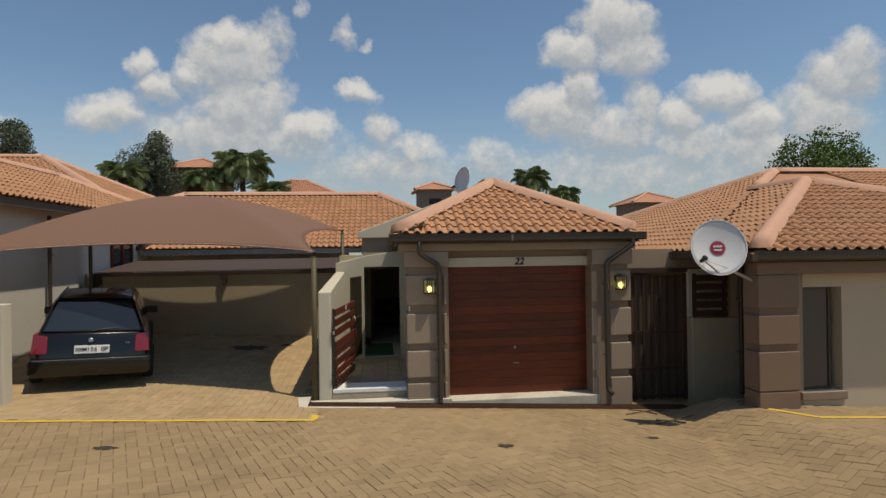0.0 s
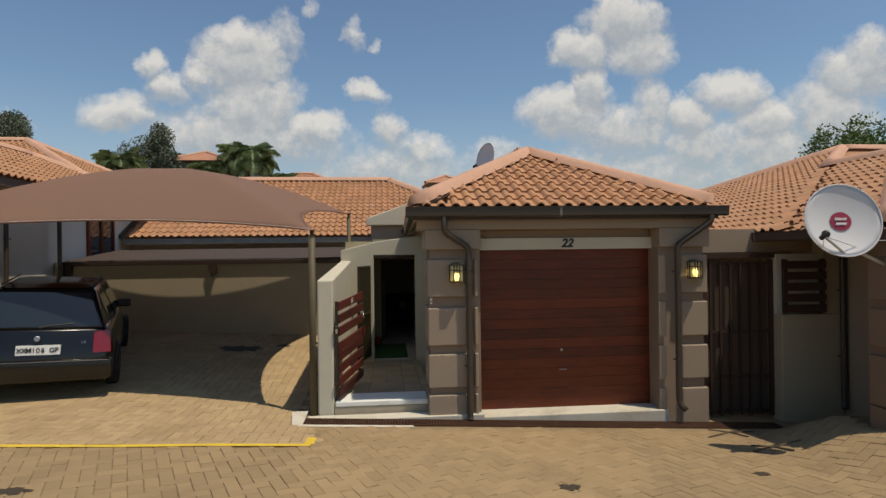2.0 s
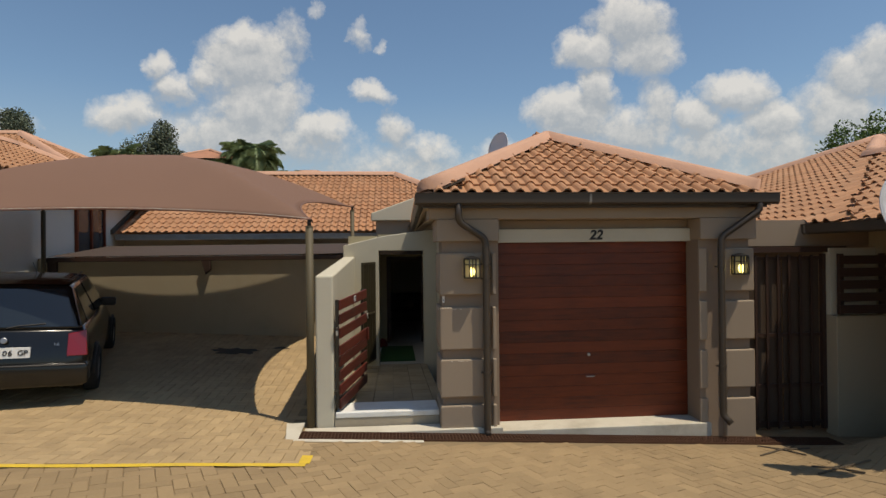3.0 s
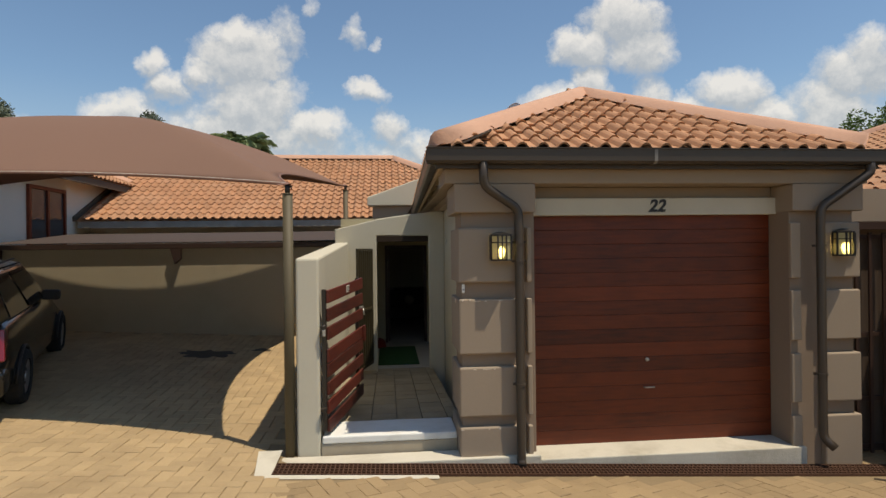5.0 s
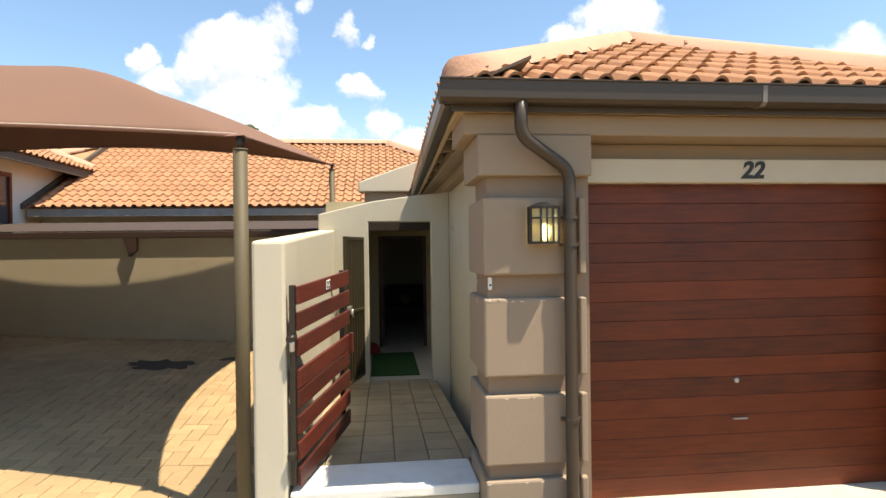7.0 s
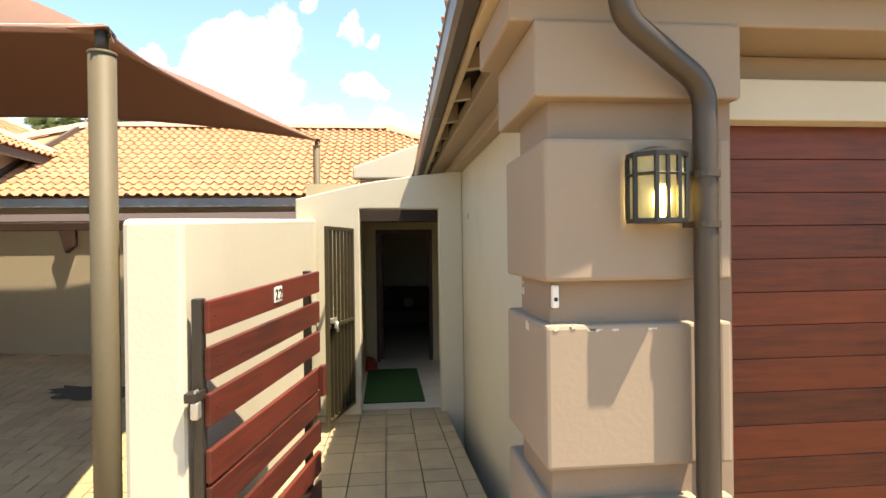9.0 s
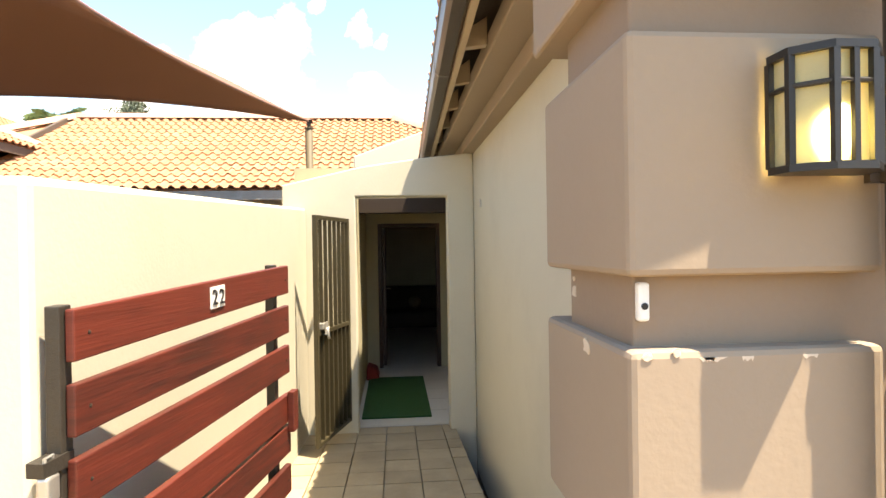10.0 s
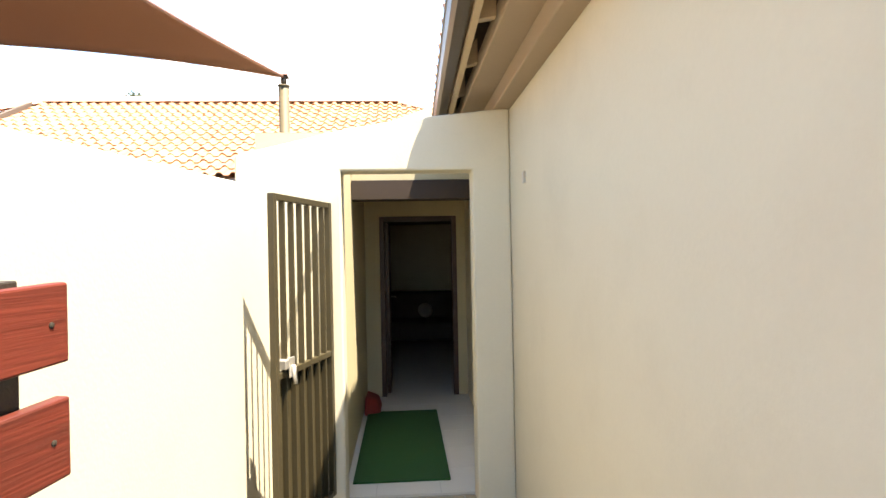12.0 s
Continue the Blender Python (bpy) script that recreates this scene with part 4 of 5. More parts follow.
sn = Vector((sd.y, -sd.x, 0))
SL = (P1 - P0).length


def sg_box(u0, u1, w0, w1, z0, z1):
    c = [P0 + sd * u + sn * w for u, w in ((u0, w0), (u1, w0), (u1, w1), (u0, w1))]
    return S().prism([(p.x, p.y) for p in c], "z", z0, z1)


zb, zt = 0.10, 1.835
for u in (0.0, SL - 0.034):
    part("frame_upright", sg_box(u, u + 0.034, -0.017, 0.017, zb, zt), M_OLIVEDARK, sgate, bevel=0.003)
for z in (zb, 0.93, zt - 0.032):
    part("frame_rail", sg_box(0.035, SL - 0.035, -0.015, 0.015, z, z + 0.032), M_OLIVEDARK, sgate, bevel=0.003)
for k in range(1, 7):
    u = 0.017 + (SL - 0.034) * k / 7
    for z0, z1 in ((zb + 0.033, 0.929), (0.963, zt - 0.033)):
        part("bar", sg_box(u - 0.007, u + 0.007, -0.014, 0.014, z0, z1), M_OLIVEDARK, sgate)
side = -1 if (P0 + sn).x > P0.x else 1
part("sheet", sg_box(0.036, SL - 0.036, *sorted((side * 0.0152, side * 0.0175)), zb, 0.93), M_OLIVEDARK, sgate, "thin steel sheet behind the lower bars")
lk = SL - 0.16
lock = part("lock_box", sg_box(lk, lk + 0.10, -0.035, 0.034, 0.975, 1.02), M_STEEL, sgate, "worn pale steel lock box", bevel=0.005)
part("keyhole_plate", sg_box(lk + 0.02, lk + 0.075, *sorted((-side * 0.036, -side * 0.042)), 0.93, 1.03), M_STEEL, lock, bevel=0.003)
hp = P0 + sd * (lk + 0.045) - sn * (side * 0.05)
part("handle", S().tube([(hp.x, hp.y, 0.99), (hp.x, hp.y, 0.945), (hp.x + 0.01, hp.y - 0.015, 0.90)], 0.011, 8), M_STEEL, lock, smooth=True)
for z in (0.35, 1.60):
    part("hinge", S().tube([(P0.x, P0.y + 0.012, z), (P0.x, P0.y + 0.012, z + 0.09)], 0.012, 8), M_OLIVEDARK, sgate, smooth=True)

# right-hand tall gate, louvre wall
rgate = thing("tall_gate", (3.75, 0.10, -0.2), "closed dark brown steel gate with vertical bars beside the garage", "gate")
for x in (3.03, 4.06):
    part("frame_upright", S().box(x, x + 0.05, 0.06, 0.11, -0.22, 1.93), M_GATEBROWN, rgate)
part("top_rail", S().box(3.0, 4.36, 0.03, 0.13, 1.95, 2.02), M_GATEBROWN, rgate)
for z in (-0.16, 0.30, 0.92, 1.86):
    part("cross_rail", S().box(3.081, 4.059, 0.07, 0.10, z, z + 0.04), M_GATEBROWN, rgate)
for k in range(6):
    x = 3.18 + k * 0.145
    part("bar", S().box(x, x + 0.03, 0.05, 0.069, -0.2, 1.92), M_GATEBROWN, rgate)
for k in range(2):
    part("plank", S().box(3.09 + k * 0.49, 3.56 + k * 0.49, 0.112, 0.12, -0.2, 1.9), M_GATEPLANK, rgate, "brown painted backing board")
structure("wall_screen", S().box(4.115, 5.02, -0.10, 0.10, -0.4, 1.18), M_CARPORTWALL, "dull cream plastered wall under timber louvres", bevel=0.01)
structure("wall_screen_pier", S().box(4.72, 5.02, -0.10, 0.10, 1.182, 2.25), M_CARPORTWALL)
louv = thing("louvre_screen", (4.42, -0.05, 1.18), "dark brown timber louvre screen above the cream wall", "screen")
for x in (4.12, 4.66):
    part("stile", S().box(x, x + 0.05, -0.15, -0.10, 1.2, 1.93), M_GATEBROWN, louv)
for k in range(5):
    part("slat", S().box(4.09, 4.71, -0.18, -0.152, 1.21 + k * 0.148, 1.315 + k * 0.148), M_GATEBROWN, louv, bevel=0.003)
structure("wall_screen_back", S().box(4.115, 4.718, 0.0, 0.10, 1.182, 2.0), M_CREAM, "cream plastered wall behind the timber louvres")
structure("wall_passage_right", S().box(2.945, 5.02, 3.6, 3.8, -0.4, 2.2), M_TAUPE, "shaded taupe wall behind the tall gate")
structure("wall_lintel_right", S().box(2.945, 5.15, 0.14, 0.34, 2.03, 2.35), M_TAUPE, "taupe beam above the tall gate")

# ---- right house ----
RX, RY, REZ = 4.85, -1.70, 2.33
rh = tagged(new("house_wall_right"), "tan plastered neighbour house wall with banded corner", kind="structure")
s = S()
s.prism([(4.86, -0.5), (4.86, 0.30), (5.46, 0.30), (5.46, 1.78), (4.86, 1.78), (4.86, 2.15), (16.0, 2.15), (16.0, -0.8), (4.86, -0.8)], "y", RY, RY + 0.22)
part("front_wall", s, M_BEIGE, rh, "beige plastered front wall")
part("side_wall", S().box(5.03, 5.2, RY + 0.222, 14.0, -0.6, 2.15), M_TAUPE, rh)
part("top_band", S().box(4.02, 16.0, RY - 0.22, RY - 0.002, 1.98, 2.15), M_BROWN_EAVESHADE, rh, bevel=0.008)
part("corner_pillar", S().box(4.06, 4.62, RY - 0.20, RY + 0.15, -0.5, 1.98), M_BROWN_EAVESHADE, rh)
for z0, z1 in ((0.12, 0.37), (0.385, 0.92), (1.02, 1.42), (1.52, 1.975)):
    part("corner_block", S().box(4.02, 4.62, RY - 0.235, RY - 0.202, z0, z1), M_BROWN_EAVESHADE, rh, bevel=0.01)
    part("corner_block", S().box(4.02, 4.055, RY - 0.20, RY + 0.10, z0, z1), M_BROWN_EAVESHADE, rh, bevel=0.01)
part("plinth", S().box(4.0, 4.64, RY - 0.25, RY - 0.201, -0.5, 0.118), M_TAUPE_DARK, rh)
part("reveal_pier", S().box(4.625, 4.855, RY, RY + 0.22, -0.5, 1.97), M_TAUPE, rh)
part("sill", S().box(4.80, 5.5, RY - 0.05, RY + 0.15, 0.18, 0.298), M_TAUPE_DARK, rh, "sloped window sill", bevel=0.01)
win = tagged(new("window_1"), "tall narrow dark-framed window in the beige wall", kind="structure")
for b in ((4.865, 4.90, 0.302, 1.778), (5.33, 5.36, 0.302, 1.778)):
    part("window_frame", S().box(b[0], b[1], RY + 0.10, RY + 0.14, b[2], b[3]), M_GUTTER, win)
part("window_frame", S().box(4.901, 5.329, RY + 0.10, RY + 0.14, 0.302, 0.34), M_GUTTER, win)
part("window_frame", S().box(4.901, 5.329, RY + 0.10, RY + 0.14, 1.74, 1.778), M_GUTTER, win)
part("pane", S().box(4.901, 5.329, RY + 0.118, RY + 0.122, 0.341, 1.739), M_GLASS, win)
part("curtain", S().box(4.92, 5.45, RY + 0.30, RY + 0.32, 0.30, 1.78), M_DARKCLOTH, win, "dark curtain behind the glass")


def hip_roof(name, label, x0, x1, y0, y1, z, pitch, tiles, material, hips=True, skip=(), cut=None, drop=0.0):
    """A hipped roof over a rectangle, with tiles on the sides named."""
    r = tagged(new(name), label, kind="structure")
    wx, wy = x1 - x0, y1 - y0
    half = min(wx, wy) / 2
    h = half * pitch
    if wx >= wy:
        a, b = (x0 + half, (y0 + y1) / 2, z + h), (x1 - half, (y0 + y1) / 2, z + h)
    else:
        a, b = ((x0 + x1) / 2, y0 + half, z + h), ((x0 + x1) / 2, y1 - half, z + h)
    c = [(x0, y0, z), (x1, y0, z), (x1, y1, z), (x0, y1, z)]
    v = [(p[0], p[1], p[2] - 0.014 - drop) for p in c + [a, b]]
    if wx >= wy:
        faces = [(0, 1, 5, 4), (1, 2, 5), (2, 3, 4, 5), (3, 0, 4)]
    else:
        faces = [(0, 1, 4), (1, 2, 5, 4), (2, 3, 5), (3, 0, 4, 5)]
    part("roof_deck", S().add(v, faces + [(3, 2, 1, 0)]), M_TILE, r)
    sl = math.hypot(half, h)
    for side in tiles:
        if side in ("front", "back"):
            L = wx
            if side == "front":
                org, al, us = (x0, y0 - 0.02, z - 0.014), (1, 0, 0), (0, half, h)
            else:
                org, al, us = (x1, y1 + 0.02, z - 0.014), (-1, 0, 0), (0, -half, h)
        else:
            L = wy
            if side == "left":
                org, al, us = (x0 - 0.02, y1, z - 0.014), (0, -1, 0), (half, 0, h)
            else:
                org, al, us = (x1 + 0.02, y0, z - 0.014), (0, 1, 0), (-half, 0, h)
        ms = tile_matrices(org, al, us, L, sl, lambda p, q: half * q / sl < p < L - half * q / sl)
        if cut:
            ms = [m for m in ms if cut(m.translation.x, m.translation.y)]
        joined_tiles("tile_field", ms, r, material)
    if hips:
        w = 0.15
        ends = [(c[0], a), (c[3], a), (c[1], b), (c[2], b)] if wx >= wy else [(c[0], a), (c[1], a), (c[2], b), (c[3], b)]
        for i, (p, q) in enumerate(ends):
            if i in skip:
                continue
            ridge_band(r, (p[0], p[1], p[2] + 0.03), (q[0], q[1], q[2] + 0.03), w)
        if (Vector(a) - Vector(b)).length > 0.3:
            ridge_band(r, (a[0], a[1], a[2] + 0.03), (b[0], b[1], b[2] + 0.03), w)
    return r


# right house roofs: a front wing and the main roof behind it
hip_roof("roof_right_wing", "hipped terracotta tiled roof of the neighbour house wing", 3.95, 11.55, -2.0, 8.0, 2.30, 0.37, ("front", "left"), M_TILE, hips=False, cut=lambda x, y: y < x - 4.35, drop=0.02)
hip_roof("roof_right_main", "long terracotta tiled main roof of the neighbour house", 3.95, 20.0, -0.4, 10.9, 2.30, 0.37, ("front", "left"), M_TILE, skip=(0,), cut=lambda x, y: x > 11.0 or y > x - 4.35)
rw = scene.objects["roof_right_wing"]
ridge_band(rw, (3.95, -2.0, 2.33), (7.75, 1.8, 3.736), 0.15)
ridge_band(rw, (11.55, -2.0, 2.33), (7.75, 1.8, 3.736), 0.15)
ridge_band(rw, (7.75, 1.8, 3.736), (7.75, 3.5, 3.736), 0.15)
ridge_band(rw, (7.75, 3.4, 3.736), (9.6, 5.25, 4.42), 0.15)
part("soffit", S().box(3.9, 16, -2.0, -1.7, 2.16, 2.27), M_SOFFIT_ROOMSHADE, rh)
gutter("gutter", (3.93, -1.98, 2.24), (12.0, -1.98, 2.24), "dark gutter along the neighbour house eave")
gutter("gutter", (3.97, 9.0, 2.235), (3.97, -1.84, 2.235), "dark gutter along the side eave of the neighbour house")
rdp = downpipe([(4.96, -0.16, 2.2), (4.96, -0.16, 2.1), (4.96, -0.16, 0.0), (4.90, -0.24, -0.08)], (1.5, 0.6), "dark brown downpipe beside the louvre screen", 0)

# ---- back house ----
hip_roof("roof_back", "broad terracotta tiled roof of the house behind the carport", -11.5, 2.6, 7.80, 15.2, 2.53, 0.51, ("front", "right"), M_TILE, cut=lambda x, y: x > -7.93)
structure("flashing_back", S().prism([(7.75, 2.50), (11.5, 4.41), (11.5, 4.52), (7.75, 2.60)], "x", -7.93, -7.86), M_SOFFIT_ROOMSHADE, "dark verge flashing")
structure("wall_back_house", S().box(-7.84, -2.02, 8.3, 8.5, -0.6, 2.50), M_CREAM, "cream plastered wall of the house behind the carport")
structure("wall_back_house", S().box(-0.19, 2.2, 8.3, 8.5, -0.6, 2.50), M_CREAM)
structure("fascia_back", S().box(-7.84, 2.5, 7.80, 7.84, 2.36, 2.50), M_GREYFASCIA, "weathered grey fascia board")
# sloping parapet
pp = S().prism([(-1.71, 2.77), (-1.71, 2.95), (1.3, 4.03), (2.0, 4.03), (2.0, 2.77)], "y", 7.30, 7.62)
structure("wall_parapet", pp, M_CREAM, "cream plastered sloping parapet behind the garage roof", bevel=0.02)
structure("wall_under_parapet", S().box(-1.60, 2.0, 7.42, 7.60, 1.9, 2.768), M_TAUPE)

# left house wing
structure("wall_left_wing", S().box(-8.1, -7.92, 0.6, 10.0, -0.3, 3.42), M_CREAMLIGHT, "pale cream plastered wall of the neighbour house wing")
structure("wall_left_wing_front", S().box(-12.2, -8.102, 0.6, 0.8, -0.3, 3.42), M_CREAMLIGHT)
w2 = tagged(new("window_2"), "dark red-brown timber window in the pale wall", kind="structure")
for y in (6.20, 6.78, 7.36):
    part("window_frame", S().box(-7.918, -7.86, y, y + 0.07, 1.75, 3.05), M_MAHOGANY, w2, bevel=0.004)
for z in (1.68, 3.052):
    part("window_frame", S().box(-7.918, -7.86, 6.20, 7.43, z, z + 0.07), M_MAHOGANY, w2, bevel=0.004)
for y in (6.271, 6.851):
    part("pane", S().box(-7.905, -7.895, y, y + 0.508, 1.75, 3.05), M_GLASS, w2)
hip_roof("roof_left_wing", "hipped terracotta tiled roof of the neighbour house wing", -12.5, -7.45, -3.0, 10.2, 3.42, 0.46, ("front", "right"), M_TILE)
hip_roof("roof_left_main", "large terracotta tiled roof of the neighbour house", -24.0, -8.6, 8.8, 18.8, 3.8, 0.46, ("front", "right"), M_TILE)
structure("wall_left_main", S().box(-23.5, -9.1, 9.3, 18.0, -1.0, 3.78), M_CREAMLIGHT)
part("fascia", S().box(-7.50, -7.46, -2.9, 10.1, 3.26, 3.40), M_SOFFIT_ROOMSHADE, scene.objects["roof_left_wing"])
downpipe([(-7.80, 3.3, 3.2), (-7.80, 3.3, 2.0), (-7.80, 3.3, 0.2), (-7.76, 3.25, 0.16)], (2.4, 1.2), "dark brown downpipe on the pale neighbour wall", 0)
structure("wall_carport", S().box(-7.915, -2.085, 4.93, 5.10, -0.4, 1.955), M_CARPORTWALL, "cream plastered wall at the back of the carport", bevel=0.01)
structure("wall_left_end", S().box(-6.75, -6.36, -0.55, -0.35, -0.2, 1.70), M_CREAM, "white plastered end of a low wall beside the carport", bevel=0.01)


# ---- shade sails ----
def sail():
    t = thing("shade_sail_carport", (-5.2, 2.5, 0.1), "brown shade-net sail stretched on steel posts over the parking bay", "carport")
    c00, c10, c01, c11 = Vector((-7.65, 0.02, 2.38)), Vector((-2.14, 0.02, 2.385)), Vector((-7.65, 4.72, 2.90)), Vector((-1.99, 4.72, 2.90))
    n = 48
    s = S()

    def near_min(a, b, r=0.06):
        """The smaller of two, with the crease between them rounded off."""
        h = max(0.0, min(1.0, 0.5 + 0.5 * (b - a) / r))
        return b * (1 - h) + a * h - r * h * (1 - h)
    for j in range(n + 1):
        for i in range(n + 1):
            u, v = i / n, j / n
            p = (c00 * (1 - u) + c10 * u) * (1 - v) + (c01 * (1 - u) + c11 * u) * v
            bu, bv = 4 * u * (1 - u), 4 * v * (1 - v)
            p.x += 0.42 * bv * (1 - 2 * u) * abs(1 - 2 * u) ** 0.5
            p.y += (0.50 * (1 - v) + 0.19 * v) * bu * (1 - 2 * v) * abs(1 - 2 * v) ** 0.5
            cu, cv = (0.5 - abs(u - 0.5)) / 0.42, (0.5 - abs(v - 0.5)) / 0.5
            f = max(0.0, min(1.0, near_min(cu, cv)))
            p.z += 0.86 * (0.6 * math.sin(f * math.pi / 2) + 0.4 * f) + 0.20 * bu * (1 - bv) * v + 0.17 * bu * (1 - bv) * (1 - v) + 0.14 * bv * (1 - bu)
            s.v.append(tuple(p))
    for j in range(n):
        for i in range(n):
            a = j * (n + 1) + i
            s.f.append((a, a + 1, a + n + 2, a + n + 1))
    net = part("net", s, M_SAIL, t, smooth=True)
    so = net.modifiers.new("solid", "SOLIDIFY")
    so.thickness = 0.006
    # hem all round
    for ring in ([k for k in range(n + 1)], [k * (n + 1) + n for k in range(n + 1)], [n * (n + 1) + k for k in range(n + 1)], [k * (n + 1) for k in range(n + 1)]):
        part("hem", S().tube([s.v[k] for k in ring[::2]], 0.012, 6), M_SAILHEM, t, smooth=True)
    part("seam_cord", S().tube([(p[0], p[1] - 0.013, p[2] + 0.012) for p in s.v[0:n + 1:2]], 0.0022, 5), M_CREAMLIGHT, t, "pale cord sewn along the front hem")
    for (x, y, zt) in ((-2.14, 0.015, 2.30), (-1.985, 4.745, 2.83), (-7.70, 0.015, 2.30), (-7.70, 4.745, 2.83)):
        post = part("post", S().tube([(x, y, ground_z(x, y) - 0.05), (x, y, zt)], 0.043 if y < 1 else 0.040, 20), M_OLIVE, t, smooth=True)
        part("cap", S().lathe((x, y, zt), (0, 0, 1), [(0.046, -0.004), (0.047, 0.0), (0.045, 0.006), (0.02, 0.010)], 20), M_OLIVE, post)
        part("top_tube", S().tube([(x, y, zt + 0.008), (x, y, zt + 0.075)], 0.022, 12), M_GATESTEEL, post, smooth=True)
        part("eye_bolt", S().tube([(x - 0.02, y, zt + 0.062), (x + 0.04, y, zt + 0.066)], 0.008, 8), M_GATESTEEL, post)
        sg = 1 if x < -5 else -1
        part("folded_net", S().add([(x - sg * 0.035, y - 0.03, zt + 0.085), (x + sg * 0.10, y - 0.035, zt + 0.075), (x + sg * 0.10, y + 0.05, zt + 0.09), (x - sg * 0.03, y + 0.04, zt + 0.075),
             (x - sg * 0.045, y - 0.02, zt + 0.035), (x - sg * 0.02, y + 0.05, zt + 0.055), (x, y, zt + 0.105)],
             [(0, 1, 6), (1, 2, 6), (2, 3, 6), (3, 0, 6), (0, 4, 5, 3), (0, 1, 2, 3)]), M_SAILHEM, post)
    return t


sail()


def lean_to():
    t = thing("lean_to_canopy", (-5.0, 4.9, 0.1), "low flat brown canopy on a dark steel beam", "canopy")
    s = S().add([(-7.7, 4.89, 1.975), (-2.1, 4.89, 1.985), (-2.1, 7.2, 2.22), (-7.7, 7.2, 2.20)], [(0, 1, 2, 3)])
    ob = part("net", s, M_CANOPY, t)
    so = ob.modifiers.new("solid", "SOLIDIFY")
    so.thickness = 0.008
    part("front_beam", S().box(-7.75, -2.05, 4.87, 4.926, 1.88, 1.965), M_GATEBROWN, t, bevel=0.005)
    part("back_beam", S().box(-7.75, -2.05, 7.205, 7.25, 2.10, 2.19), M_GATEBROWN, t)
    for x in (-7.6, -4.78):
        part("bracket", S().prism([(x - 0.10, 1.879), (x - 0.03, 1.62), (x + 0.06, 1.70), (x + 0.06, 1.879)], "y", 4.84, 4.926), M_GATEBROWN, t)
    part("post", S().tube([(-7.68, 4.9, 0.3), (-7.68, 4.9, 1.879)], 0.04, 12), M_GATEBROWN, t, smooth=True)
    part("post", S().tube([(-2.12, 5.22, -0.1), (-2.12, 5.22, 1.99)], 0.03, 12), M_GATEBROWN, t, smooth=True)


lean_to()

# ---- far towers ----
def tower(x, y, z, w, h, label):
    h = z + 3.1
    t = thing("far_house", (x, y, z - h), label, "house")
    wall = part("wall", S().box(x - w / 2, x + w / 2, y - w / 2, y + w / 2, z - h, z), M_FARWALL, t)
    part("window", S().box(x - w * 0.18, x + w * 0.18, y - w / 2 - 0.05, y - w / 2 - 0.004, z - 2.4, z - 0.7), M_DARK, t)
    o = w * 0.62
    v = [(x - o, y - o, z), (x + o, y - o, z), (x + o, y + o, z), (x - o, y + o, z), (x, y, z + o * 0.42)]
    part("roof", S().add(v, [(0, 1, 4), (1, 2, 4), (2, 3, 4), (3, 0, 4), (3, 2, 1, 0)]), M_TILEFAR, t)
    for i in range(4):
        part("hip_capping", S().tube([v[i], v[4]], 0.14, 6), M_HIP, t)


def FAR():
    tower(-16.4, 43.0, 9.68, 4.2, 5.0, "far tan house with a small tiled hip roof")
    tower(3.3, 36.5, 7.2, 2.6, 4.0, "far tan house with a small tiled hip roof")
    tower(24.0, 42.0, 6.5, 4.2, 4.0, "far tan house with a small tiled hip roof")
    hip_roof("roof_far", "far terracotta tiled roof between palms", -11.5, -3.2, 33.0, 40.0, 6.3, 0.5, ("front",), M_TILEFAR)
    structure("wall_far", S().box(-11.0, -3.7, 33.5, 39.5, -2.0, 6.28), M_FARWALL, "far house wall")
    tree((-20.0, 42.0, -1.0), 13.6, 2.6, 40, 26000, 0.17, M_LEAFDARK, "tall dark green tree behind the roofs", 3, 1.5)
    tree((-31.0, 41.0, -1.0), 14.2, 2.4, 26, 16000, 0.17, M_LEAFDARK, "dark green tree top behind the roofs", 4, 1.3)
    tree((28.5, 26.0, -1.0), 10.4, 3.0, 34, 9000, 0.20, M_LEAFBRIGHT, "bright green tree behind the neighbour roof", 6, 0.7)
    palm((-12.8, 42.0, -1.0), 10.6, 3.0, "green feather palm behind the roofs", 7, 64)
    palm((-15.6, 41.0, -1.0), 9.6, 2.2, "green feather palm behind the roofs", 17, 40)
    palm((-15.3, 24.5, -1.0), 7.8, 1.5, "green feather palm behind the neighbour roof", 21, 30)
    palm((-8.4, 31.0, -1.0), 7.3, 1.8, "green feather palm behind the roofs", 9, 34)
    palm((9.6, 30.0, -1.0), 8.1, 1.7, "green feather palm behind the garage roof", 10, 40)
    palm((12.0, 30.0, -1.0), 7.1, 1.4, "green feather palm behind the garage roof", 12, 34)


# ---- paving ----
def brick_shape(l, w, h=0.05):
    b, e = 0.004, 0.002
    v = [(-l / 2, -w / 2, 0), (l / 2, -w / 2, 0), (l / 2, w / 2, 0), (-l / 2, w / 2, 0),
         (-l / 2, -w / 2, h - b), (l / 2, -w / 2, h - b), (l / 2, w / 2, h - b), (-l / 2, w / 2, h - b),
         (-l / 2 + b, -w / 2 + b, h), (l / 2 - b, -w / 2 + b, h), (l / 2 - b, w / 2 - b, h), (-l / 2 + b, w / 2 - b, h)]
    f = [(8, 9, 10, 11)]
    for i in range(4):
        j = (i + 1) % 4
        f += [(i, j, 4 + j, 4 + i), (4 + i, 4 + j, 8 + j, 8 + i)]
    return v, f


